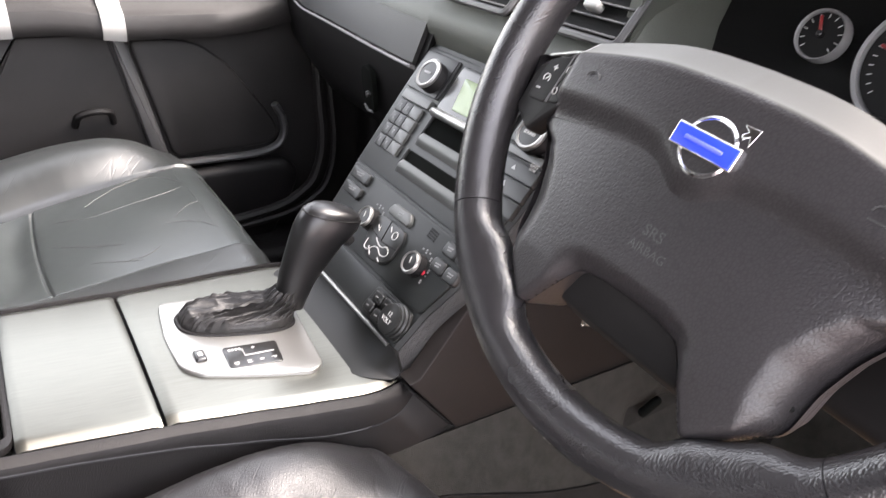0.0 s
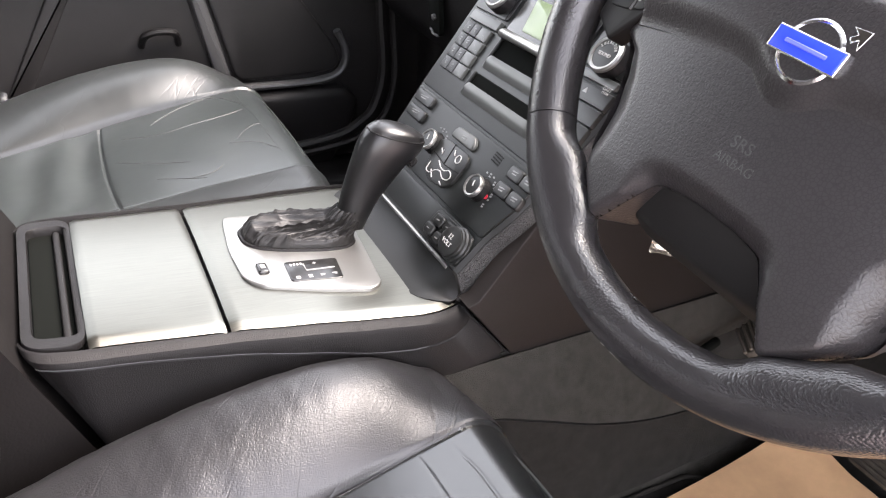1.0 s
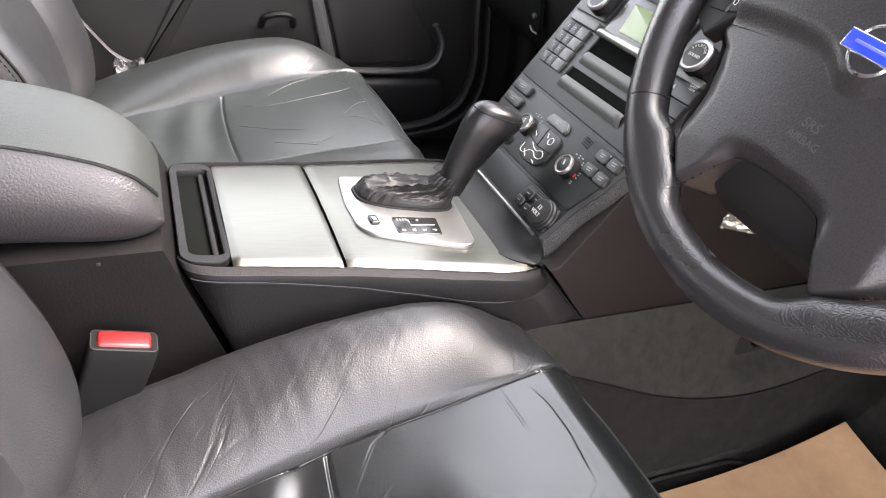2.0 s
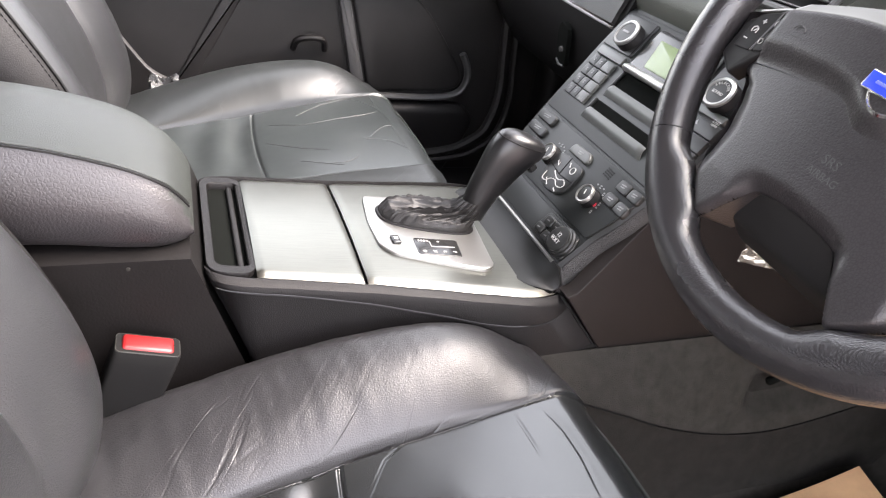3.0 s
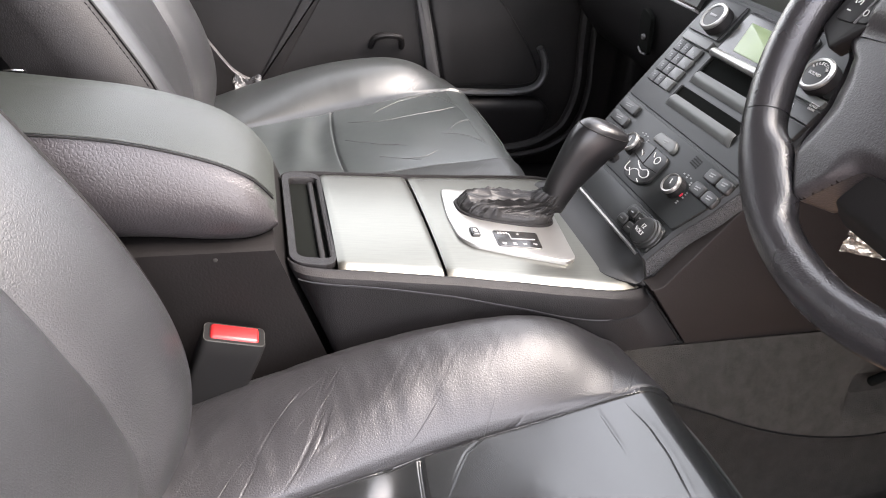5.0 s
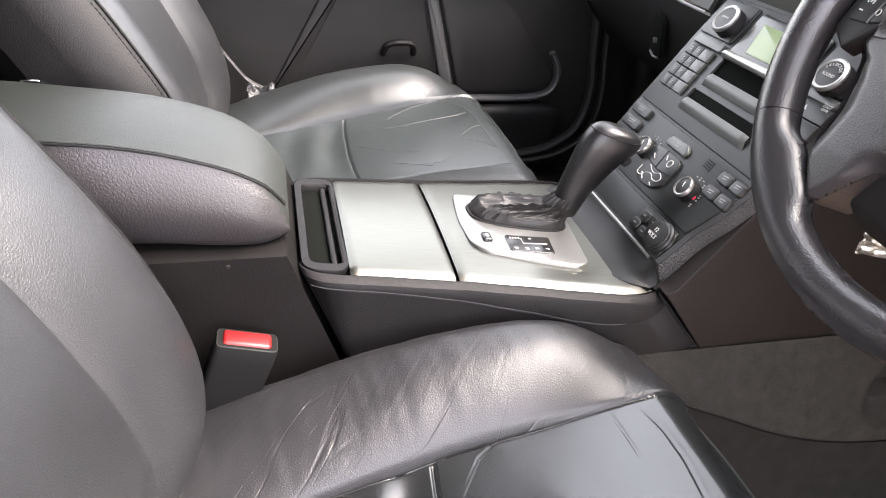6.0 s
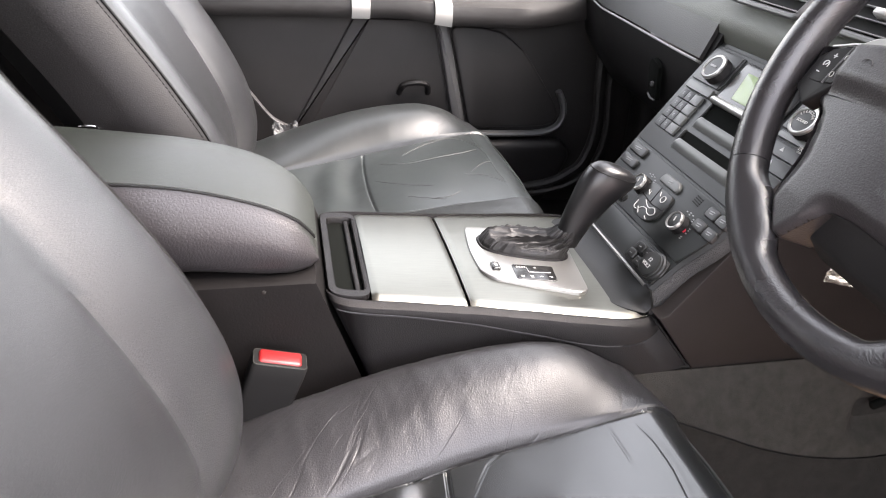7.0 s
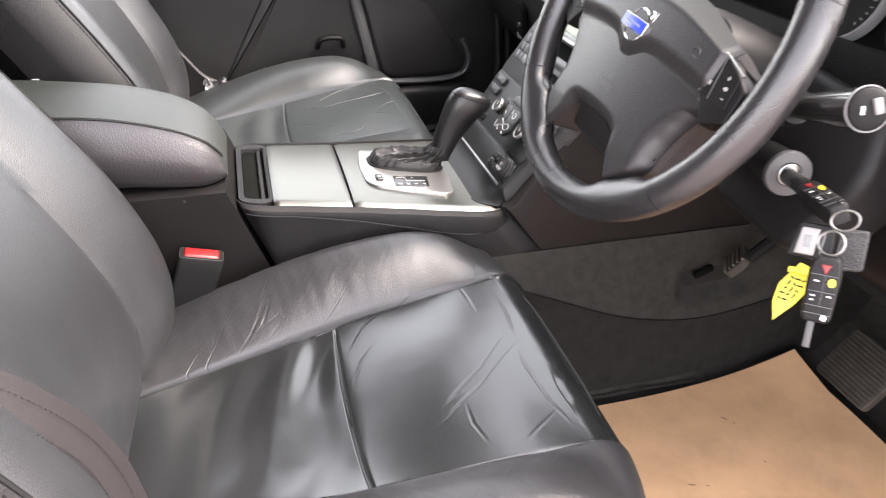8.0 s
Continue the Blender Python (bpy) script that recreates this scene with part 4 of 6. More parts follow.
volume = knob(-0.078, 0.6890, 0.0178, 0.0165, "black volume knob with silver ring")
part("mark", rbox(0.013, 0.0026, 0.0006, 0.0002, on(ST, -0.078, 0.6895, 0.0180), 1), GREYPRINT, volume)
sound = knob(0.1145, 0.6800, 0.0178, 0.0165, "black selector knob with silver ring")
part("writing", lettering("SOUND", 0.0046, on(ST, 0.1145, 0.6785, 0.0180)), WHITE, sound)
for k, ch in enumerate("SELECTOR"):
    a = radians(152 - k * 17.5)
    part("writing", lettering(ch, 0.0040, on(ST, 0.1145 + 0.0102 * math.cos(a), 0.6800 + 0.0102 * math.sin(a), 0.0180, math.degrees(a) - 90)), WHITE, sound)
face("bar_button", box4(-0.1125, -0.0545, 0.6545, 0.6660), 0.001, 0.0075, KEYCAP_GREY, label="long grey bar button", r=0.002)
face("bar_button", box4(0.0865, 0.1395, 0.6570, 0.6650), 0.001, 0.0065, KEYCAP_GREY, label="long grey bar button", r=0.002)
face("corner_plate", box4(-0.1215, -0.054, 0.6690, 0.7175), 0.001, 0.0040, KEYCAP, r=0.004)
face("corner_plate", box4(0.079, 0.141, 0.6680, 0.7175), 0.001, 0.0040, KEYCAP, r=0.004)
part("plate_joint", rbox(0.0012, 0.047, 0.001, 0, on(ST, -0.0575, 0.6930, 0.0040)), BLACK, stack)
# number keys
for r in range(4):
    v0 = 0.5935 + 0.0150 * r
    for c, (x0, x1) in enumerate(((-0.1080, -0.0935), (-0.0930, -0.0790), (-0.0785, -0.0595))):
        key = face("key", box4(x0 - 0.0012 * r, x1 - 0.0010 * r, v0, v0 + 0.0140), 0.001, 0.0058, KEYCAP_GREY if c == 2 else KEYCAP, r=0.0012)
        if c < 2:
            legend((x0 + x1) / 2 - 0.001 * r, v0 + 0.0075, 0.0060, 0.0034, 2, key)
for r in range(3):
    v0 = 0.6035 + 0.0172 * r
    key = face("key", box4(0.0890 - 0.002 * r, 0.1430, v0, v0 + 0.0160), 0.001, 0.0058, KEYCAP, r=0.0015)
    if r:
        part("symbol", prism([(-0.003, -0.002), (0.003, -0.002), (0, 0.003)], 0, 0.0004, 0, on(ST, 0.110, v0 + 0.009, 0.0058)), WHITE, key)
    else:
        part("symbol", prism([(-0.003, 0.002), (0, -0.003), (0.003, 0.002)], 0, 0.0004, 0, on(ST, 0.110, v0 + 0.008, 0.0058)), WHITE, key)
part("writing", lettering("EXIT", 0.0055, on(ST, 0.133, 0.6560, 0.0068)), WHITE, stack)
part("writing", lettering("CLEAR", 0.0030, on(ST, 0.133, 0.6520, 0.0068)), WHITE, stack)
# display
display = face("display", box4(-0.044, 0.074, 0.6600, 0.7150), 0.001, 0.006, GLOSS, label="small green radio display in a black bezel", r=0.006)
face("screen", [(-0.0190, 0.6670), (0.061, 0.6670), (0.061, 0.7030), (-0.0290, 0.7030)], 0.005, 0.0066, LCD, display, "pale green display glass", r=0.002)
part("display_lip", tube([ST @ Vector((x, 0.6565, n)) for x, n in ((-0.044, 0.006), (-0.036, 0.010), (0.064, 0.010), (0.074, 0.006))], 0.0050, 12), SATIN, display, "silver lip under the display")


def tray(name, x0, x1, v0, v1, label):
    """A pocket: flat floor painted in recess shade, sloping walls and a broad lower ledge in a lit grey."""
    t = face(name, box4(x0, x1, v0, v1), 0.0015, 0.0026, RECESS_SHADE, label=label, r=0.004)
    m = 0.5 * (v0 + v1)
    part("ledge", thick(sheet(lambda u, w: ST @ Vector((x0 - 0.004 * (1 - w) + (x1 - x0 + 0.008 * (1 - w)) * u, v0 - 0.012 * (1 - w) + 0.003 * w, 0.0032 + 0.0052 * math.sin(math.pi * min(1.0, w * 0.62 + 0.1)) ** 1.2 - 0.0030 * max(0.0, abs(2 * u - 1) - 0.93) / 0.07)), 30, 8), 0.002, ST.to_3x3() @ Vector((0, 0, 1))), LIT_LIP, t, "tray lip with its lit tone painted in")
    part("cheek", rbox(0.004, v1 - v0, 0.005, 0.0015, on(ST, x0 - 0.001, m, 0.0035)), STACK, t)
    return t


tray("disc_slot", -0.040, 0.076, 0.6285, 0.6530, "open tray, its depth painted black")
tray("coin_slot", -0.0440, 0.082, 0.5935, 0.6095, "narrow slot, its depth painted black")
# climate controls
for x, v in ((-0.0320, 0.5240), (0.0725, 0.5190)):
    kn = knob(x, v, 0.0118, 0.0122, "small temperature knob with bright ring")
    part("mark", rbox(0.0016, 0.006, 0.0006, 0.0002, on(ST, x, v + 0.002, 0.0138, 20), 1), WHITE, kn)
    for i in range(8):
        a = radians(112 - i * 20)
        part("tick", rbox(0.0030, 0.0016, 0.0006, 0.0003, on(ST, x + 0.0180 * math.cos(a), v + 0.0180 * math.sin(a), 0.0022), 1), GREYPRINT, stack)
        if i % 2:
            part("tick", rbox(0.0030, 0.0016, 0.0006, 0.0003, on(ST, x + 0.0178 * math.cos(a) + 0.0004, v + 0.0178 * math.sin(a) - 0.0024, 0.0022), 1), GREYPRINT, stack)
    part("red_dot", lathe([(0.0024, 0.002), (0.0024, 0.0026)], 14, on(ST, x + 0.0125, v - 0.0015 - 0.0025 * (x < 0))), RED_PRINT, stack, "red dot")
airflow = face("airflow_button", [(-0.0125, 0.4955), (0.0019, 0.4920), (0.0226, 0.4940), (0.0354, 0.5024), (0.0373, 0.5289), (0.0317, 0.5371), (-0.010, 0.5375), (-0.0262, 0.5310), (-0.0200, 0.5080)], 0.001, 0.0058, KEYCAP, label="black airflow button with white outline", r=0.006)
part("split", tube([ST @ Vector(p) for p in ((-0.018, 0.518, 0.0056), (0.010, 0.5145, 0.0060), (0.036, 0.517, 0.0056))], 0.0007, 6), BLACK, airflow)
part("split", tube([ST @ Vector(p) for p in ((0.0075, 0.5145, 0.0060), (0.0045, 0.5375, 0.0056))], 0.0007, 6), BLACK, airflow)
part("outline", tube([ST @ Vector((p.x, p.y, 0.0062)) for p in curve_points([(-0.013, 0.508, 0), (-0.012, 0.499, 0), (-0.004, 0.4985, 0), (0.002, 0.5045, 0), (0.010, 0.5065, 0), (0.018, 0.5030, 0), (0.026, 0.5040, 0), (0.029, 0.5090, 0), (0.022, 0.5130, 0), (0.014, 0.5095, 0), (0.006, 0.5105, 0), (-0.002, 0.5140, 0)], 5)], 0.0006, 6), WHITE, airflow)
part("outline", tube([ST @ Vector((0.0225 + 0.0042 * math.cos(a), 0.5275 + 0.0042 * math.sin(a), 0.0062)) for a in [2 * math.pi * k / 18 for k in range(18)]], 0.0006, 6, True), WHITE, airflow)
for pts in ([(-0.011, 0.526), (-0.004, 0.521), (-0.006, 0.526)], [(0.010, 0.533), (0.014, 0.528)], [(-0.005, 0.502), (0.004, 0.496)], [(0.018, 0.4985), (0.024, 0.4965)]):
    part("outline", tube([ST @ Vector((x, v, 0.0062)) for x, v in pts], 0.0006, 6), WHITE, airflow)
oval = face("oval_button", [(-0.0115, 0.5415), (0.0290, 0.5415), (0.0315, 0.5475), (0.0250, 0.5555), (-0.0085, 0.5545), (-0.0125, 0.5480)], 0.001, 0.0065, KEYCAP_GREY, label="worn grey oval button", r=0.0055, bev=0.002)
legend(0.010, 0.5485, 0.0067, 0.009, 2, oval)
for i in range(4):
    part("grille_slot", rbox(0.0138, 0.0014, 0.0006, 0, on(ST, 0.0658, 0.5478 + 0.0028 * i, 0.0024, -4)), BLACK, stack)
for x0, x1, v0, w in ((0.0905, 0.1110, 0.5250, 0.0140), (0.1125, 0.1325, 0.5250, 0.0140), (0.0925, 0.1130, 0.5440, 0.0135), (0.1145, 0.1340, 0.5440, 0.0135), (-0.1105, -0.0725, 0.5300, 0.0135), (-0.1125, -0.0735, 0.5480, 0.0140)):
    b = face("push_button", box4(x0, x1, v0, v0 + w), 0.001, 0.0065, KEYCAP, r=0.0045, bev=0.0018)
    legend((x0 + x1) / 2, v0 + 0.0075, 0.0067, (x1 - x0) * 0.42, 2, b)
# socket and its small buttons
plug = face("socket_plate", [(0.036, 0.4500), (0.104, 0.4500), (0.112, 0.4640), (0.1075, 0.4800), (0.040, 0.4790)], 0.0005, 0.0024, KEYCAP, r=0.007, label="black socket plate with rounded corners")
socket = part("socket_plug", lathe([(0.0175, 0.002), (0.0175, 0.0045), (0.0160, 0.006), (0.0160, 0.0085), (0.0148, 0.0095), (0.0148, 0.0120), (0.012, 0.0135)], 32, on(ST, 0.0925, 0.4655)), KEYCAP, stack, "black ribbed socket plug")
part("writing", lettering("12", 0.0066, on(ST, 0.0925, 0.4695, 0.0138)), WHITE, socket)
part("writing", lettering("VOLT", 0.0062, on(ST, 0.0925, 0.4625, 0.0138)), WHITE, socket)
for x, v in ((0.0500, 0.4580), (0.0555, 0.4705), (0.0690, 0.4565), (0.0735, 0.4715)):
    b = face("small_button", box4(x - 0.0080, x + 0.0080, v - 0.0058, v + 0.0058), 0.001, 0.0075, KEYCAP, r=0.004, bev=0.002)
    legend(x, v, 0.0077, 0.005, 1, b)
# side panel under the stack, both sides
for side in (-1, 1):
    q = [ST @ Vector((0, v, -0.015)) for v in (0.44, 0.52, 0.60, 0.70)]
    pts = [(p.y, p.z) for p in q]
    poly = pts + [(0.75, pts[-1][1]), (0.75, 0.300), (0.268, 0.304), (0.205, 0.386)]
    m = axes((0, 0, 0), (0, 1, 0), (0, 0, 1), (1, 0, 0))
    bm = prism(poly, 0.0, 0.02, 0.002, None)
    for vert in bm.verts:
        low = (0.45 - vert.co.x) * 0.02
        vert.co.z = vert.co.z + 0.1212 + max(0.0, low)
        if side < 0:
            vert.co.z = -vert.co.z
    bm.transform(m)
    part("side_panel", bm, SIDE_PANEL, stack, "plain brown-black tunnel side panel")
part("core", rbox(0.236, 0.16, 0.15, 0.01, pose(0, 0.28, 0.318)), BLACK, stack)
def ramp_front(s):
    """y of the line where the metal meets the stack's foot, s from -1 to 1 across."""
    return 0.168 + 0.036 * max(0.0, (abs(s) - 0.74) / 0.26) ** 2.4


def foot_ramp(u, v):
    s = 2 * u - 1
    y0 = ramp_front(s * 0.985) - 0.003
    y1 = max(0.2055, y0 + 0.002)
    return (0.1255 * s, y0 + (y1 - y0) * v ** 0.75, 0.4005 - 0.1 * y0 + 0.0012 + 0.0195 * v ** 2.4 * min(1.0, (y1 - y0) / 0.03))


part("foot_ramp", thick(sheet(foot_ramp, 48, 16), 0.006), GRIP_BLACK, stack, "curved glossy black foot of the stack")


# ---- tunnel console ----
console = thing("tunnel_console", (0, 0, 0.10), "black tunnel console topped with brushed metal", "centre console")


def con_half(y):
    return interp(y, [(-0.150, 0.082), (-0.1475, 0.088), (-0.144, 0.093), (-0.138, 0.0975), (-0.130, 0.1005), (-0.115, 0.103), (-0.10, 0.104), (0.0, 0.1105), (0.06, 0.1175), (0.12, 0.1255), (0.165, 0.1305), (0.182, 0.1300), (0.194, 0.1270), (0.206, 0.1225)])


def band_depth(y):
    return flow(y, [(-0.15, 0.002), (-0.065, 0.0035), (0.0, 0.008), (0.079, 0.0165), (0.13, 0.0225), (0.16, 0.0220), (0.180, 0.0165), (0.195, 0.009), (0.206, 0.003)])


def con_ring(y):
    h = con_half(y) + 0.008
    zt = 0.40 - 0.1 * y
    low = band_depth(y)
    right = [(h - 0.006, zt - 0.012), (h - 0.003, zt - 0.001), (h, zt - 0.0015), (h + 0.006, zt - 0.005), (h + 0.0075, zt - 0.009), (h + 0.0075, zt - low - 0.008), (h + 0.005, zt - low - 0.0095), (h + 0.0065, zt - low - 0.011), (h + 0.010, 0.30), (h + 0.016, 0.18)]
    lean = 0.80 * max(0.0, (y - 0.13) / 0.076) + 0.42 * max(0.0, (-0.10 - y) / 0.05)
    return [(x, y + lean * max(0.0, zt - z - 0.002) * (z > 0.25), z) for x, z in right] + [(-x, y + lean * max(0.0, zt - z - 0.002) * (z > 0.25), z) for x, z in right[::-1]]


cy = [-0.150, -0.1488, -0.1475, -0.146, -0.144, -0.141, -0.138, -0.134, -0.130, -0.125, -0.12, -0.1125] + [-0.10 + 0.0102 * i for i in range(31)]
part("shell", ring_loft([con_ring(y) for y in cy]), TRIM, console, "grained black console shell with pale stitch line")
part("front_seam", tube([(x + 0.0012, y + 0.001, z) for x, y, z in con_ring(0.206)[2:9]], 0.0013, 6), BLACK, console, "dark joint before the stack's side")
for side in (-1, 1):
    part("stitch_line", tube([(side * (con_half(y) + 0.0138), y, 0.40 - 0.1 * y - band_depth(y) - 0.0095) for y in cy[5:-2]], 0.0005, 5), GREYTRIM, console)


def metal_sheet(y0, y1, crown, inset=0.0):
    def f(u, v):
        y = y0 + (y1 - y0) * u
        s = 2 * v - 1
        h = con_half(y) - inset
        edge = 0.0035 * max(0.0, (abs(s) - 0.93) / 0.07) ** 2
        ends = 0.002 * (max(0.0, 1 - u * 22) + max(0.0, 1 - (1 - u) * 22)) ** 2
        return (h * s, y, 0.40 - 0.1 * y + crown * (1 - s * s) - edge - ends)
    return thick(sheet(f, 24, 40), 0.006)


part("sliding_lid", metal_sheet(-0.1035, -0.0018, 0.0045), METAL, console, "brushed metal sliding lid")


def front_panel(u, v):
    s = 2 * v - 1
    y1 = ramp_front(s)
    y = 0.0015 + (y1 - 0.0015) * u
    h = con_half(y)
    edge = 0.0035 * max(0.0, (abs(s) - 0.94) / 0.06) ** 2
    ends = 0.002 * max(0.0, 1 - u * 30) ** 2
    return (h * s, y, 0.40 - 0.1 * y + 0.0045 * (1 - s * s) - edge - ends)


part("front_panel", thick(sheet(front_panel, 30, 44), 0.006), METAL, console, "brushed metal shift panel")
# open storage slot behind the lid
part("slot_floor", rbox(0.19, 0.034, 0.004, 0.001, on(KT, 0, -0.123, -0.0105)), RECESS_SHADE, console, "slot floor painted black for deep shade")
part("slot_rib", rbox(0.172, 0.006, 0.006, 0.002, on(KT, 0, -0.1165, -0.0065)), DARK, console, "dark grey lid rail")
part("slot_rib", rbox(0.172, 0.004, 0.005, 0.0015, on(KT, 0, -0.108, -0.003)), DARK, console)
FRAME_OUT = round_poly([(-0.104, -0.1045), (-0.100, -0.1485), (0.100, -0.1485), (0.104, -0.1045)], 0.018)
FRAME_IN = round_poly([(-0.089, -0.1075), (-0.087, -0.1405), (0.087, -0.1405), (0.089, -0.1075)], 0.010)
part("slot_frame", ring_loft([[KT @ Vector((p[0], p[1], z)) for p in loop] for loop, z in ((FRAME_OUT, -0.006), (FRAME_OUT, -0.001), ([(a[0] * 0.97 + b[0] * 0.03, a[1] * 0.97 + b[1] * 0.03) for a, b in zip(FRAME_OUT, FRAME_IN)], 0.0), ([(a[0] * 0.1 + b[0] * 0.9, a[1] * 0.1 + b[1] * 0.9) for a, b in zip(FRAME_OUT, FRAME_IN)], 0.0), (FRAME_IN, -0.002), (FRAME_IN, -0.009))], False), TRIM, console, "black frame round the slot")

# shift plate
shift = thing("gear_shifter", (0, 0.1, 0.385), "black leather automatic gear shifter in park", "gear shifter")
PLATE_OUT = [(-0.066, 0.034), (-0.050, 0.0305), (0.000, 0.0245), (0.050, 0.0265), (0.0655, 0.0390), (0.0824, 0.0903), (0.0935, 0.1350), (0.0850, 0.1465), (0.0365, 0.1520), (-0.010, 0.1575), (-0.062, 0.160)]
plate = part("surround_plate", prism(round_poly(PLATE_OUT, 0.014), 0.0, 0.0068, 0.0015, KT), SATIN, shift, "satin silver shift surround")
part("lock_button", rbox(0.016, 0.0100, 0.005, 0.002, on(KT, 0.0405, 0.0462, 0.0078)), GLOSS, plate, "small black release button")
part("lock_symbol", rbox(0.006, 0.004, 0.0004, 0.0001, on(KT, 0.0405, 0.0462, 0.0105), 1), WHITE, plate)
ind = part("gate_display", prism(round_poly([(0.0332, 0.0675), (0.0355, 0.1185), (0.0708, 0.1140), (0.0668, 0.0655)], 0.004), 0.005, 0.0078, 0.001, KT), GLOSS, plate, "black gear indicator")
for k, ch in enumerate("PRND"):
    part("writing", lettering(ch, 0.0062, on(KT, 0.0625, 0.1075 - 0.0115 * k, 0.0082)), WHITE, ind)
part("gate_line", tube([KT @ Vector(p) for p in ((0.052, 0.111, 0.0080), (0.052, 0.084, 0.0080), (0.041, 0.084, 0.0080))], 0.0006, 6), WHITE, ind)
part("gate_plus", lettering("+", 0.007, on(KT, 0.0415, 0.094, 0.0082)), WHITE, ind)
part("gate_bars", merge(*[rbox(0.0035, 0.0016, 0.0004, 0, on(KT, 0.0400, 0.0725 + 0.0032 * k, 0.0079)) for k in range(4)]), WHITE, ind)


def boot_rim(a, grow=0.0):
    """The gaiter's long opening, wider at the front."""
    ca, sa = math.cos(a), math.sin(a)
    y = 0.0955 + (0.0535 + grow) * math.copysign(abs(sa) ** 0.7, sa)
    half = 0.031 + 0.10 * (y - 0.0955) + grow
    return -0.0155 + half * math.copysign(abs(ca) ** 0.62, ca) + 0.09 * (y - 0.0955), y


def boot(u, v):
    """The gaiter: from the long opening up to the lever's neck, slack and draped in long folds."""
    a = 2 * math.pi * v
    ca, sa = math.cos(a), math.sin(a)
    bx, by = boot_rim(a)
    tx, ty = 0.0 + 0.0140 * ca, 0.1435 + 0.0125 * sa
    s = u ** 1.12
    x, y = bx + (tx - bx) * s, by + (ty - by) * s
    rear = max(0.0, -sa)
    rise = interp(u, [(0, 0.0), (0.05, 0.008), (0.14, 0.0125 + 0.003 * rear), (0.38, 0.0155 + 0.005 * rear), (0.66, 0.0190 + 0.003 * rear), (0.88, 0.025), (1, 0.036)])
    w = math.sin(math.pi * min(1.0, u * 0.96 + 0.02)) ** 0.6
    long_fold = 1 - abs(noise.noise(Vector((ca * 2.6 + 0.7 * u, sa * 2.6, 1.1 * u + 3.1)))) * 2.2
    fine_fold = 1 - abs(noise.noise(Vector((ca * 6.2, sa * 6.2 + 1.6 * u, 2.3 * u + 8.4)))) * 2.2
    gather = math.sin(30 * u + 5.5 * noise.noise(Vector((ca * 1.7, sa * 1.7, 5.0)))) * max(0.0, u - 0.62) / 0.38
    fold = w * (0.0062 * (max(0.0, long_fold) ** 2.0 - 0.5) + 0.0022 * (max(0.0, fine_fold) ** 2 - 0.4)) + 0.0014 * gather * (1 - u)
    return KT @ Vector((x + fold * ca * 0.5, y + fold * sa * 0.5, 0.0062 + rise + fold))


part("gaiter", sheet(boot, 84, 200), surface("gaiter_leather", (0.0075, 0.0072, 0.0072), 0.46, (("hide", 900, 0.35, 0.0002), ("noise", 190, 0.22, 0.0016)), vary=0.25, spec=0.45), shift, "crumpled black leather gaiter")
part("gaiter_hem", tube([KT @ Vector((*boot_rim(2 * math.pi * k / 56, 0.0006), 0.0072)) for k in range(56)], 0.0020, 6, True), TRIM, shift)


PROFILE = [((0.1362, 0.4125), (0.1597, 0.4038), 0.0130), ((0.1345, 0.4235), (0.1640, 0.4130), 0.0138), ((0.1385, 0.4430), (0.1737, 0.4306), 0.0143), ((0.1432, 0.4580), (0.1815, 0.4405), 0.0153), ((0.1481, 0.4723), (0.1889, 0.4493), 0.0168), ((0.1520, 0.4830), (0.1965, 0.4588), 0.0185), ((0.1553, 0.4915), (0.2040, 0.4672), 0.0198), ((0.1582, 0.4972), (0.2120, 0.4732), 0.0206), ((0.1612, 0.5022), (0.2195, 0.4795), 0.0208), ((0.1648, 0.5066), (0.2238, 0.4872), 0.0203), ((0.1698, 0.5102), (0.2222, 0.4945), 0.0188), ((0.1755, 0.5119), (0.2160, 0.4994), 0.0158), ((0.1815, 0.5122), (0.2085, 0.5034), 0.0112), ((0.1875, 0.5110), (0.2005, 0.5068), 0.0055), ((0.1920, 0.5098), (0.1960, 0.5085), 0.0015)]


def grip_ring(rear, front, rx, n=32, grow=0.0):
    c = (Vector((0, *rear)) + Vector((0, *front))) / 2
    e = (Vector((0, *front)) - Vector((0, *rear))) / 2 * (1 + grow)
    return [c + Vector((1, 0, 0)) * rx * (1 + grow) * math.copysign(abs(math.cos(2 * math.pi * k / n)) ** 0.85, math.cos(2 * math.pi * k / n)) + e * math.copysign(abs(math.sin(2 * math.pi * k / n)) ** 0.9, math.sin(2 * math.pi * k / n)) for k in range(n)]


def profile_at(t):
    i = min(int(t), len(PROFILE) - 2)
    f = t - i
    a, b = PROFILE[i], PROFILE[i + 1]
    mix = lambda p, q: tuple(x + (y - x) * f for x, y in zip(p, q))
    return mix(a[0], b[0]), mix(a[1], b[1]), a[2] + (b[2] - a[2]) * f


knob_part = part("lever_grip", ring_loft([grip_ring(*r) for r in PROFILE]), surface("grip_leather", (0.0058, 0.0058, 0.0062), 0.31, (("hide", 950, 0.12, 0.00012),), vary=0.1, spec=0.45), shift, "smooth black leather gear grip")
part("grip_seam", tube(grip_ring(*profile_at(9.25), 48, 0.002), 0.0007, 6, True), BLACK, knob_part)
part("grip_button", rbox(0.016, 0.012, 0.020, 0.004, pose(0, 0.2075, 0.472, 38)), GLOSS, knob_part, "black release trigger")
part("collar", lathe([(0.0135, 0), (0.0145, 0.003), (0.0145, 0.010), (0.0128, 0.013)], 24, pose(0, 0.1435, 0.408, -16)), TRIM, shift)

# ---- armrest and the box under it ----
armrest = thing("armrest_box", (0, -0.4, 0.10), "black vinyl armrest lid on a storage box", "armrest")


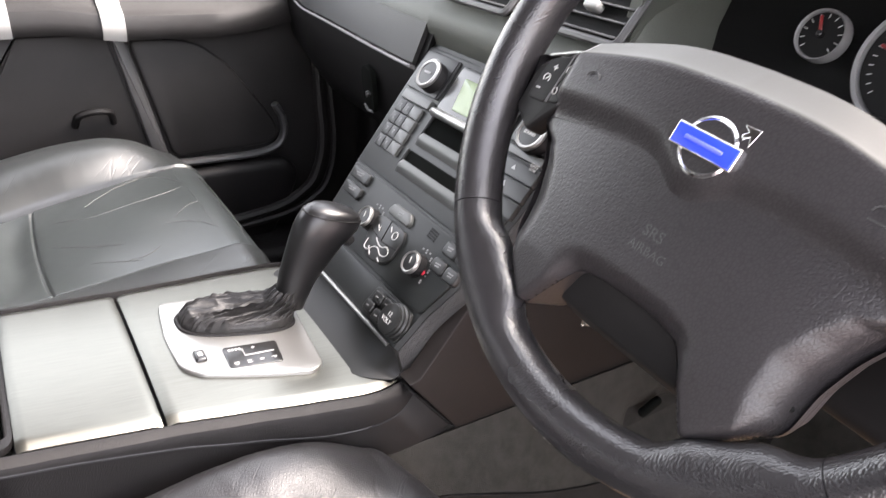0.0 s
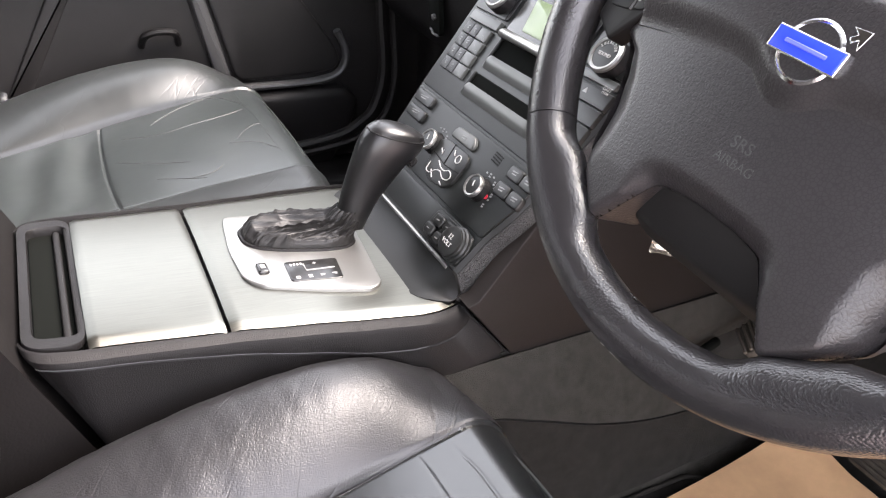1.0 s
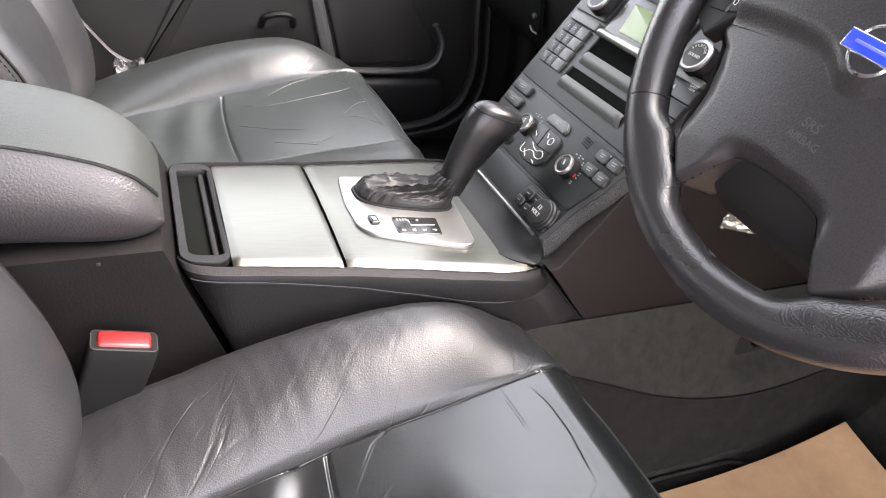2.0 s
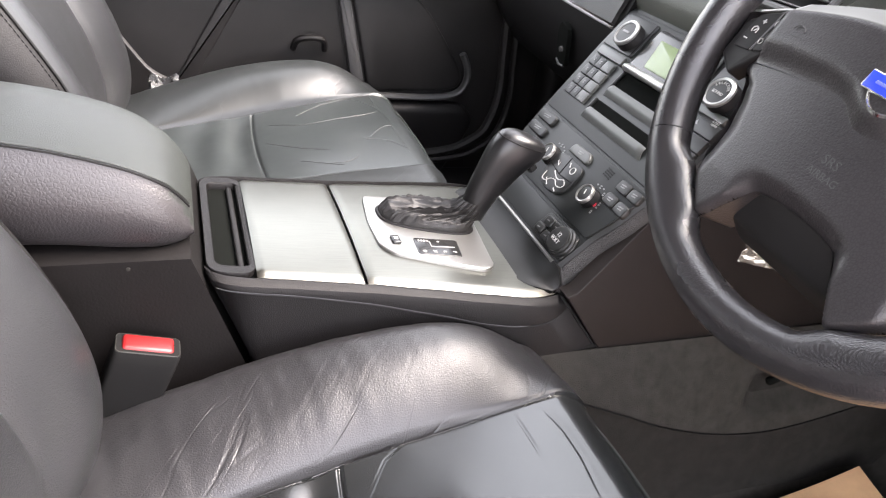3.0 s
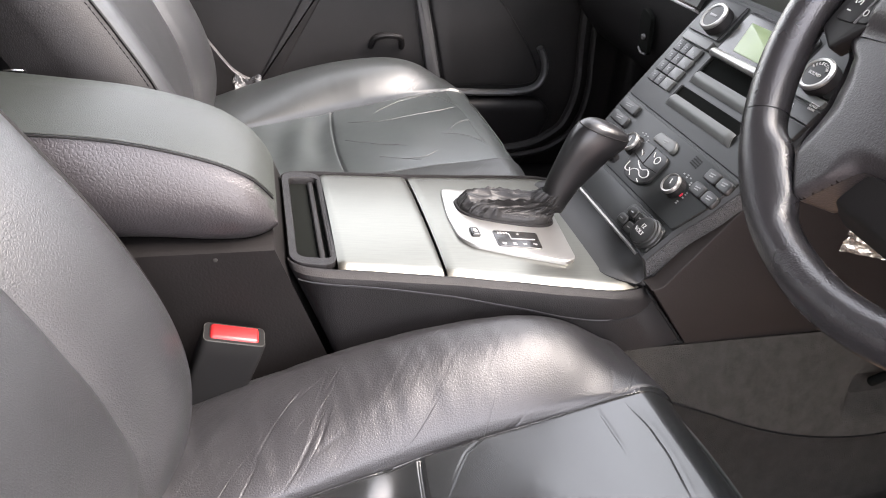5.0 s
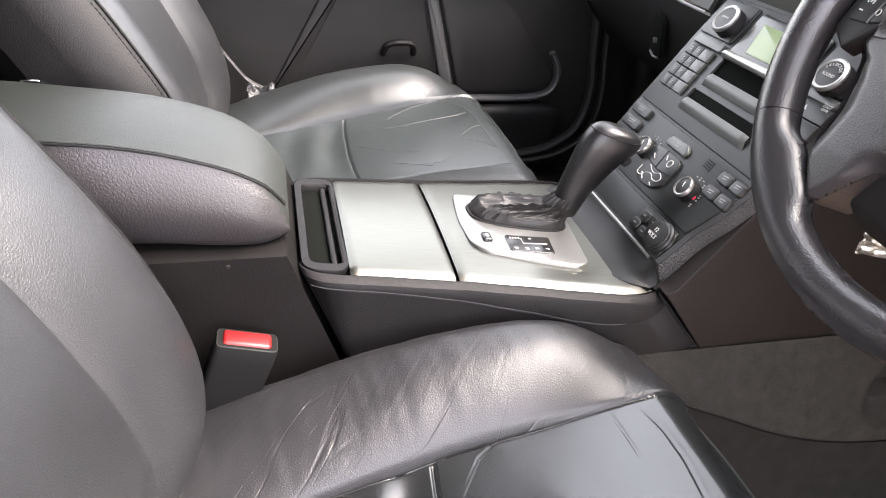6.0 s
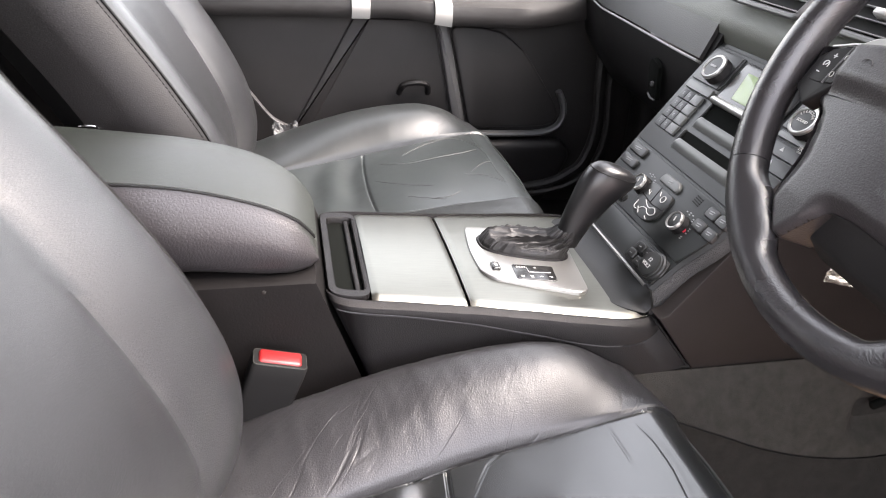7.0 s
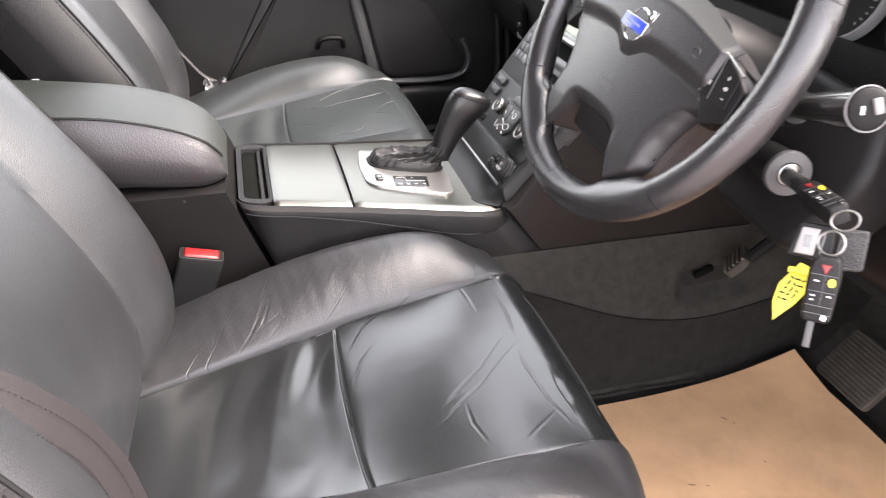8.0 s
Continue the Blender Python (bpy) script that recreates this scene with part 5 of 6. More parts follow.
def lid_half(h, top, zs, low):
    """One half of the lid's section, from the middle out to its seam and down the bulging side."""
    H = zs - low
    half = []
    for k in range(9):
        x = (h - 0.009) * math.sin(math.pi / 2 * k / 8)
        half.append((x, zs + (top - zs) * (1 - (x / (h - 0.009)) ** 2.3)))
    return half + [(h - 0.0085, zs - 0.002), (h - 0.005, zs - 0.10 * H), (h - 0.0005, zs - 0.25 * H), (h + 0.0025, zs - 0.40 * H), (h + 0.0035, zs - 0.52 * H), (h + 0.002, zs - 0.68 * H), (h - 0.002, zs - 0.84 * H), (h - 0.006, zs - 0.95 * H), (h - 0.012, low)]


def arm_ring(y):
    """A section of the lid at y: a padded top that falls to the passenger's side, over two bulging sides."""
    top = flow(y, [(-0.62, 0.560), (-0.45, 0.556), (-0.36, 0.550), (-0.28, 0.541), (-0.214, 0.523), (-0.18, 0.505), (-0.167, 0.490), (-0.160, 0.478), (-0.157, 0.468)])
    low = flow(y, [(-0.62, 0.455), (-0.28, 0.449), (-0.20, 0.441), (-0.175, 0.441), (-0.157, 0.445)])
    h = flow(y, [(-0.62, 0.110), (-0.25, 0.110), (-0.19, 0.107), (-0.167, 0.099), (-0.157, 0.090)])
    far_h = flow(y, [(-0.62, 0.092), (-0.30, 0.089), (-0.227, 0.087), (-0.20, 0.076), (-0.174, 0.056), (-0.157, 0.044)])
    far_z = flow(y, [(-0.62, 0.548), (-0.44, 0.538), (-0.39, 0.533), (-0.33, 0.524), (-0.28, 0.515), (-0.227, 0.500), (-0.20, 0.490), (-0.174, 0.475), (-0.163, 0.462), (-0.157, 0.456)])
    near = lid_half(h, top, top - min(0.005, 0.2 * (top - low)), low)
    far = lid_half(far_h, top, far_z, low)
    return [(x, y, z) for x, z in near[::-1]] + [(-x, y, z) for x, z in far[1:]]


ys = [-0.62 + 0.02 * i for i in range(20)] + [-0.235, -0.225, -0.215, -0.205, -0.197, -0.190, -0.183, -0.176, -0.170, -0.165, -0.160, -0.157]
lid = part("lid", ring_loft([arm_ring(y) for y in ys]), ARM_LEATHER, armrest, "padded black armrest lid with pebbled sides")
lid.data.materials.append(ARM_SIDE)
for p in lid.data.polygons:
    if abs(p.normal.x) > 0.45 and abs(p.center.x) > 0.07:
        p.material_index = 1
for side in (-1, 1):
    pts = []
    for y in ys[:-1]:
        r = arm_ring(y)
        p = r[9] if side > 0 else r[25]
        pts.append((p[0] + side * 0.0004, p[1], p[2] + 0.0006))
    part("lid_seam", tube(pts, 0.0009, 6), BLACK, lid)
    part("lid_piping", tube([(x - side * 0.0028, y, z + 0.0012) for x, y, z in pts], 0.0010, 6), ARM_LEATHER, lid)
part("box", ring_loft([[(0.106, y, 0.440), (0.112, y, 0.436), (0.118, y + 0.052 * (y > -0.3), 0.30), (0.122, y + 0.10 * (y > -0.3), 0.15), (-0.122, y + 0.10 * (y > -0.3), 0.15), (-0.118, y + 0.052 * (y > -0.3), 0.30), (-0.112, y, 0.436), (-0.106, y, 0.440)] for y in (-0.75, -0.45, -0.161)]), TRIM_SIDE, armrest, "plain black storage box")
part("box_screw", lathe([(0.0018, 0), (0.0018, 0.0008), (0.001, 0.001)], 12, pose(0.1135, -0.212, 0.430, 0, 90)), LEDGE, armrest)
part("cup_ring", tube([(-0.085 + 0.03 * math.cos(a), -0.415 + 0.03 * math.sin(a), 0.527 + 0.004 * math.sin(a)) for a in [math.pi * k / 14 for k in range(15)]], 0.0014, 6), CHROME, armrest, "thin chrome wire loop")


# ---- seats ----
def crest_z(y):
    return flow(y, [(-0.36, 0.27), (-0.27, 0.293), (-0.18, 0.325), (-0.06, 0.360), (0.05, 0.374), (0.11, 0.364), (0.17, 0.330)])


def insert_z(y):
    return flow(y, [(-0.36, 0.255), (-0.28, 0.268), (-0.05, 0.300), (0.08, 0.322), (0.17, 0.334)])


def seam_x(y):
    return flow(y, [(-0.36, 0.085), (-0.28, 0.095), (-0.05, 0.132), (0.06, 0.142), (0.17, 0.152)])


Y_TOP, Y_FRONT, W = 0.160, 0.205, 0.262


def cross_seam(q):
    """y of the seam across the cushion, q from 0 in the middle to 1 at the side seams."""
    return -0.050 - 0.006 * (1 - q * q)


def cushion_height(d, y, seed=0.0):
    """The cushion's top at d from its middle line."""
    s, zc, zi = seam_x(y), crest_z(y), insert_z(y)
    a = abs(d)
    dc = 0.222
    if seed > 5 and d > 0:
        # flattened beside the console
        zc = zi + 0.010 + (zc - zi - 0.010) * interp(y, [(-0.30, 0.8), (-0.16, 0.25), (0.0, 0.10)])
    if a <= s:
        z = zi + 0.010 * (a / s) ** 3
        y0 = cross_seam(a / s)
        if y > y0:
            f = (y - y0) / (0.160 - y0)
            rise = math.sin(math.pi * min(1.0, f))
            z += 0.013 * (rise ** 0.7 if f < 0.5 else 0.62 + 0.38 * rise) * (1 - (a / s) ** 2.5) - 0.004 * (a / s) ** 3 * f
        return z
    if a <= dc:
        t = (a - s) / (dc - s)
        return zi + 0.010 + (zc - zi - 0.010) * math.sin(math.pi / 2 * t) ** interp(y, [(0.0, 0.72), (0.14, 1.15)])
    t = min(1.0, (a - dc) / (W - dc))
    return zc - 0.055 * (1 - math.sqrt(max(0.0, 1 - t * t)))


def groove(x, c, w, depth):
    return -depth * math.exp(-((x - c) / w) ** 2)


# creases of the driver's insert, as runs of (across, along)
CREASES = (((-0.152, 0.109), (-0.114, 0.111), (-0.067, 0.114)), ((-0.147, 0.14), (-0.1, 0.146), (-0.05, 0.146), (-0.012, 0.14)), ((-0.012, 0.14), (0.022, 0.135), (0.06, 0.136), (0.096, 0.143), (0.126, 0.149)), ((-0.025, 0.152), (0.013, 0.108), (0.04, 0.081), (0.081, 0.017)), ((-0.032, 0.13), (0.015, 0.088), (0.066, 0.022)), ((0.06, 0.06), (0.09, 0.058), (0.119, 0.065)), ((0.1, 0.142), (0.118, 0.114), (0.137, 0.087)), ((-0.142, 0.017), (-0.123, -0.012), (-0.091, -0.034), (-0.068, -0.047)), ((-0.085, -0.005), (-0.057, -0.03), (-0.018, -0.046)), ((0.029, 0.157), (0.08, 0.158), (0.131, 0.159)))
# pale cracks of the passenger's insert
CRACKS = (((-0.148, 0.151), (-0.085, 0.151), (-0.027, 0.155), (0.047, 0.154), (0.102, 0.157)), ((-0.088, 0.016), (-0.122, 0.061), (-0.14, 0.115)), ((-0.14, 0.066), (-0.129, 0.122), (-0.068, 0.156)), ((-0.074, -0.028), (-0.044, 0.019), (-0.043, 0.065), (-0.051, 0.114), (-0.065, 0.146)), ((-0.008, -0.041), (0.041, 0.005), (0.068, 0.044)), ((0.037, 0.112), (0.007, 0.137), (0.0, 0.156)), ((0.108, 0.036), (0.11, 0.061), (0.099, 0.08)), ((0.082, -0.001), (0.108, 0.036), (0.118, 0.055)), ((0.042, 0.1), (0.06, 0.135), (0.09, 0.156)))
# creases of a bolster: place along the crest, slant, reach from and to the crest's distance, depth
BOLSTER_CREASES = ((-0.148, 1.35, -0.016, 0.085, 1.5), (-0.176, 1.55, -0.014, 0.105, 1.8), (-0.190, 1.45, 0.010, 0.110, 1.7), (-0.212, 1.55, 0.0, 0.110, 1.6), (0.078, 0.50, 0.012, 0.050, 0.6), (0.046, 0.55, -0.012, 0.070, 0.8), (0.018, 0.85, -0.020, 0.082, 1.2), (-0.014, 0.80, -0.010, 0.064, 1.0), (-0.034, 0.75, -0.024, 0.080, 1.3), (-0.058, 0.70, -0.010, 0.046, 0.9), (-0.072, 0.60, -0.022, 0.072, 1.2), (-0.092, 0.70, -0.012, 0.060, 1.0), (-0.108, 0.80, -0.020, 0.088, 1.3), (-0.128, 0.95, -0.014, 0.060, 1.2), (-0.140, 1.10, -0.020, 0.090, 1.6), (-0.156, 1.25, -0.010, 0.094, 1.5), (-0.168, 1.40, -0.018, 0.080, 1.5), (-0.182, 1.50, -0.012, 0.100, 1.7), (-0.200, 1.60, -0.016, 0.090, 1.5), (-0.222, 1.50, -0.012, 0.090, 1.4))


def groove_run(x, y, run, width):
    """0 to 1: how deep a point lies in a crease that follows a run of places."""
    xs, ys = [p[0] for p in run], [p[1] for p in run]
    best = 9.0
    if not (min(xs) - 0.01 < x < max(xs) + 0.01 and min(ys) - 0.01 < y < max(ys) + 0.01):
        return 0.0
    for (x0, y0), (x1, y1) in zip(run, run[1:]):
        ex, ey = x1 - x0, y1 - y0
        t = ((x - x0) * ex + (y - y0) * ey) / (ex * ex + ey * ey)
        t = 0.0 if t < 0 else 1.0 if t > 1 else t
        g = math.hypot(x - x0 - ex * t, y - y0 - ey * t)
        if g < best:
            best = g
    if best > 4 * width:
        return 0.0
    ends = min(math.hypot(x - run[0][0], y - run[0][1]), math.hypot(x - run[-1][0], y - run[-1][1]))
    return min(1.0, ends / 0.03) * (math.exp(-(best / width) ** 2) - 0.30 * math.exp(-((best - 2.1 * width) / width) ** 2))


def crease_depth(d, y, seed):
    runs, deep, width = (CREASES, 0.00042, 0.0013) if seed < 5 else (CRACKS, 0.00022, 0.0015)
    wob = 0.0025 * noise.noise(Vector((d * 30, y * 30, seed)))
    return -deep * sum(groove_run(d + wob, y - wob, r, width) for r in runs)


def bolster_crease(a, y, seed):
    """Slanting creases over a bolster's crest, gathered towards the backrest."""
    q = 0.226 - a
    z = 0.0
    wob = 0.0040 * noise.noise(Vector((a * 22, y * 12, seed)))
    for yk, slope, q0, q1, deep in BOLSTER_CREASES:
        if q0 < q < q1:
            g = (y - yk + slope * q + wob) / math.sqrt(1 + slope * slope)
            if abs(g) < 0.008:
                ends = math.sin(math.pi * (q - q0) / (q1 - q0)) ** 0.6
                z -= 0.00019 * deep * ends * (math.exp(-(g / 0.0016) ** 2) - 0.5 * math.exp(-((abs(g) - 0.0036) / 0.0018) ** 2))
    return z


def cushion_point(d, y, seed):
    z = cushion_height(d, y, seed)
    a, s = abs(d), seam_x(y)
    z += groove(a, s, 0.0024, 0.0045 * interp(y, [(0.06, 1.0), (0.15, 0.25)]))
    if a < s:
        z += groove(y, cross_seam(a / s), 0.0017, 0.0045) * min(1.0, (1 - a / s) * 20)
        z -= 0.0025 * math.exp(-((y + 0.075) / 0.02) ** 2)
        if y < cross_seam(a / s):
            pull = math.exp(-((y + 0.09) / 0.14) ** 2)
            w = y * 88 + d * 16 + 2.6 * noise.noise(Vector((d * 6, y * 5, seed)))
            z += 0.0030 * pull * math.sin(w) * (1 - (a / s) ** 4) * (0.65 + 0.9 * noise.noise(Vector((d * 7, y * 4, seed + 1))))
            z += 0.0008 * noise.noise(Vector((d * 14, y * 26, seed)))
        else:
            z += 0.0013 * noise.noise(Vector((d * 11 + seed, y * 14, seed)))
            z += crease_depth(d, y, seed)
    else:
        m = min(1.0, (a - s) / 0.03)
        back = interp(y, [(-0.3, 1.6), (-0.05, 1.0), (0.12, 0.3)])
        w = noise.noise(Vector((d * 6 - y * 30, (y * 4 + d * 14), seed + 4)))
        fine = noise.noise(Vector((d * 16 - y * 85, (y * 8 + d * 22), seed + 6)))
        z += (0.0003 * w + 0.0006 * fine) * m * back * (1.0 if seed < 5 else 0.35)
        z += bolster_crease(a, y, seed) * (1.0 if seed < 5 else 0.12)
        z += (0.0006 if seed < 5 else 0.0002) * m * noise.noise(Vector((d * 45, y * 45, seed)))
    return z


def seat_d_samples(y):
    """Places across the cushion at y, close together at the seams."""
    s = seam_x(y)
    inner = [s * math.sin(math.pi / 2 * k / 110) * 0.4 + s * 0.6 * k / 110 for k in range(-110, 111)]
    outer = [s + (W - s) * (1 - math.cos(math.pi * k / 64)) / 2 for k in range(1, 65)]
    return [-d for d in outer[::-1]] + inner + outer


ROWS = [-0.36 + 0.0050 * i for i in range(20)] + [-0.26 + 0.0020 * i for i in range(80)] + [-0.10 + 0.0013 * i for i in range(200)]


def cushion_mesh(c, dy, dz, seed):
    """Rings of the cushion from its back to under its front."""
    rings = []
    for y0 in ROWS:
        ring = []
        s = seam_x(y0)
        for d in seat_d_samples(y0):
            y = y0 - (0.006 * (1 - (d / s) ** 2) * math.exp(-((y0 + 0.05) / 0.05) ** 2) if abs(d) < s else 0.0)
            ring.append((c + d, y + dy, cushion_point(d, y, seed) + dz))
        rings.append(ring)
    ds = seat_d_samples(Y_TOP)
    for k in range(1, 11):
        a = math.pi / 2 * k / 10
        ring = []
        for d in ds:
            h = cushion_point(d, Y_TOP, seed)
            pull = 0.050 * max(0.0, (abs(d) - 0.15) / 0.11) ** 2
            ring.append((c + d * (1 - 0.02 * k / 10), Y_TOP + (Y_FRONT - Y_TOP) * math.sin(a) - pull * (k / 10) + dy, h - 0.055 * (1 - math.cos(a)) + dz))
        rings.append(ring)
    last = rings[-1]
    for z in (0.24, 0.20, 0.15):
        rings.append([(p[0], p[1] - 0.004 * (0.27 - z) * 10, min(p[2], z + dz)) for p in last])
    # down the sides
    out = []
    for r in rings:
        l, rr = r[0], r[-1]
        side_l = [(l[0] + 0.004, l[1], 0.12 + dz), (l[0] - 0.001, l[1], min(l[2] - 0.001, 0.22 + dz)), (l[0] - 0.001, l[1], min(l[2] - 0.0005, 0.27 + dz))]
        side_r = [(rr[0] + 0.001, rr[1], min(rr[2] - 0.0005, 0.27 + dz)), (rr[0] + 0.001, rr[1], min(rr[2] - 0.001, 0.22 + dz)), (rr[0] - 0.004, rr[1], 0.12 + dz)]
        out.append(side_l + r + side_r)
    return out


BACK_LINE = [(0.16, -0.30), (0.24, -0.262), (0.30, -0.242), (0.35, -0.236), (0.40, -0.243), (0.45, -0.260), (0.50, -0.284), (0.55, -0.313), (0.60, -0.345), (0.65, -0.378), (0.75, -0.438), (0.86, -0.498)]


def back_face(d, z, seed):
    """y of the backrest's front at d from its middle and height z."""
    crest = flow(z, BACK_LINE)
    deep = interp(z, [(0.16, 0.02), (0.35, 0.032), (0.6, 0.034), (0.86, 0.025)])
    s = interp(z, [(0.16, 0.10), (0.40, 0.118), (0.86, 0.135)])
    a = abs(d)
    dc = 0.205
    if a <= s:
        y = crest - deep - 0.006 * (1 - (a / s) ** 2)
        y += 0.002 * noise.noise(Vector((d * 9, z * 14, seed)))
    elif a <= dc:
        t = (a - s) / (dc - s)
        y = crest - deep * (1 - math.sin(math.pi / 2 * t))
    else:
        t = min(1.0, (a - dc) / (0.262 - dc))
        y = crest - 0.075 * (1 - math.sqrt(max(0.0, 1 - t * t)))
    y += groove(a, s, 0.004, 0.006)
    y += 0.0007 * noise.noise(Vector((d * 26, z * 26, seed + 2)))
    return y


def back_mesh(c, dy, dz, seed):
    rings = []
    for i in range(61):
        z = 0.16 + 0.70 * i / 60
        ds = [math.sin(math.pi / 2 * k / 40) * 0.262 if abs(k) < 41 else 0 for k in range(-40, 41)]
        front = [(c + d, back_face(d, z, seed) + dy, z + dz) for d in ds]
        yb = flow(z, BACK_LINE) - 0.165
        back = [(c + 0.258, yb + 0.04 + dy, z + dz), (c + 0.22, yb + dy, z + dz), (c - 0.22, yb + dy, z + dz), (c - 0.258, yb + 0.04 + dy, z + dz)]
        rings.append(front + back)
    return rings


def set_faces(ob, rule, mats):
    """Gives the faces of a mesh one of several materials by their place."""
    me = ob.data
    for m in mats:
        me.materials.append(m)
    for p in me.polygons:
        p.material_index = rule(p.center)


def seat(c, dy, dz, seed, label, worn, sides):
    s = thing("front_seat", (c, -0.05, FLOOR), label, "car seat", group="front seats")
    rings = cushion_mesh(c, dy, dz, seed)
    cu = part("cushion", ring_loft(rings, True, False), sides, s, "creased black leather seat cushion", sharp=120)

    def rule(p):
        y, d = p.y - dy, abs(p.x - c)
        return 1 if d < seam_x(y) else 0
    set_faces(cu, rule, [worn])
    for side in (-1, 1):
        pts = [(c + side * (seam_x(y) + 0.0015), y + dy, cushion_point(side * seam_x(y), y, seed) + 0.0006 + dz) for y in [-0.30 + 0.004 * i for i in range(116)]]
        part("piping", tube(pts, 0.0013, 6), ARM_LEATHER, cu)
    pts = [(c + d, Y_TOP + 0.0285 + dy - 0.02 * (d / 0.16) ** 4, cushion_height(0.1, Y_TOP) - 0.0105 + dz) for d in [-0.15 + 0.015 * i for i in range(21)]]
    part("piping", tube(pts, 0.0018, 6), ARM_LEATHER, cu)
    for run in CRACKS if seed > 5 else ():
        line = curve_points([Vector((d, y, 0)) for d, y in run], 8)
        wide = [0.00058 * min(1.0, 0.25 + 6 * min(k, len(line) - 1 - k) / len(line)) * (1 + 0.6 * noise.noise(Vector((k * 0.7, seed, len(run))))) for k in range(len(line))]
        part("worn_crease", tube([(c + p.x + 0.0012 * noise.noise(Vector((p.x * 90, p.y * 90, 1))), p.y + dy + 0.0012 * noise.noise(Vector((p.x * 90, p.y * 90, 7))), cushion_point(p.x, p.y, seed) + dz + 0.0002) for p in line], wide, 6), CRACKED, cu, "pale cracked crease")
    bk = part("backrest", ring_loft(back_mesh(c, dy, dz, seed + 9)), BACK_LEATHER, s, "black leather backrest with side bolsters")

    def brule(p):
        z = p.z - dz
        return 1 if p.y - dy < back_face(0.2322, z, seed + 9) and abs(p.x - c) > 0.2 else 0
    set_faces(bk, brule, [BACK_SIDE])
    for side in (-1, 1):
        pts = [(c + side * 0.232, back_face(0.232, z, seed + 9) + dy + 0.0006, z + dz) for z in [0.30 + 0.02 * i for i in range(28)]]
        part("piping", tube(pts, 0.0020, 6), BLACK, bk)
        row = [Vector((c + side * 0.2375, back_face(0.2375, z, seed + 9) + dy + 0.0004, z + dz)) for z in [0.34 + 0.005 * i for i in range(95)]]
        part("stitch_row", merge(*[tube([a, a.lerp(b, 0.6)], 0.0008, 5) for a, b in zip(row, row[1:])]), BLACK, bk, "black stitches beside the piping")
    part("seat_base", rbox(0.44, 0.44, 0.12, 0.02, pose(c, -0.08 + dy, 0.09)), TRIM, s)
    part("side_cover", rbox(0.03, 0.42, 0.12, 0.012, pose(c + 0.258, -0.12 + dy, 0.17)), TRIM, s)
    part("side_cover", rbox(0.03, 0.42, 0.12, 0.012, pose(c - 0.258, -0.12 + dy, 0.17)), TRIM, s)
    return s


seat(0.384, 0.0, 0.0, 1.5, "black leather driver seat, worn and creased", LEATHER, BOLSTER)
seat(-0.377, 0.0, 0.028, 7.3, "black leather passenger seat with pale cracked creases", LEATHER_WORN_SHEEN, BOLSTER_WORN_SHEEN)

# ---- seat belt buckles and webbing ----
buckle = thing("seatbelt_buckle", (0.135, -0.205, 0.22), "black seat belt buckle with red release button", "buckle")
BT = pose(0.140, -0.201, 0.363, -14, 0, 0)
part("body", ring_loft([[BT @ (Vector((x * k, y * k + 0.13 * min(0.0, z), z))) for x, y in round_poly([(-0.013, -0.0275), (0.0145, -0.0275), (0.0145, 0.0275), (-0.013, 0.0275)], 0.006)] for z, k in ((-0.120, 0.92), (-0.08, 0.94), (-0.012, 1.0), (0.003, 1.0), (0.0055, 0.95))]), BLACK, buckle)
part("release_button", rbox(0.0195, 0.043, 0.012, 0.0035, BT @ pose(0.0005, 0, 0.0025, 0, 5)), RED, buckle, "bright red release button")
rim_line = [BT @ Vector((x, y, 0.0050)) for x, y in round_poly([(-0.0122, -0.0262), (0.0136, -0.0262), (0.0136, 0.0262), (-0.0122, 0.0262)], 0.005)]
part("worn_edge", tube(rim_line, 0.0006, 6, True), LEDGE, buckle, "worn grey edge of the buckle")
part("label_lines", merge(*[rbox(0.0006, 0.02, 0.0012, 0, BT @ pose(0.0128, -0.004, -0.062 - 0.006 * k, 0, -2)) for k in range(2)]), GREYTRIM, buckle)

belt = thing("seatbelt", (0.62, -0.35, 0.30), "dark grey seat belt webbing over the driver seat's side", "seat belt")


def strap(u, v):
    c = curve_points([(0.66, -0.50, 0.76), (0.600, -0.37, 0.595), (0.568, -0.292, 0.508), (0.560, -0.250, 0.42), (0.60, -0.235, 0.30), (0.645, -0.23, 0.16)], 8)
    i = min(int(u * (len(c) - 1)), len(c) - 2)
    p = c[i].lerp(c[i + 1], u * (len(c) - 1) - i)
    t = (c[i + 1] - c[i]).normalized()
    across = t.cross(Vector((0.35, 0.75, 0.55))).normalized()
    return p + across * (v - 0.5) * 0.048 + Vector((0.35, 0.75, 0.55)) * 0.003 * math.sin(math.pi * v)


part("stitch_row", merge(*[tube([strap(u, v) + Vector((0.0007, 0.0015, 0.0011)), strap(u + 0.004, v) + Vector((0.0007, 0.0015, 0.0011))], 0.0006, 4) for v in (0.3, 0.7) for u in [0.15 + 0.009 * k for k in range(70)]]), WEB, belt)
part("webbing", thick(sheet(strap, 60, 12), 0.0014, (0.4, 0.7, 0.5)), WEB, belt)

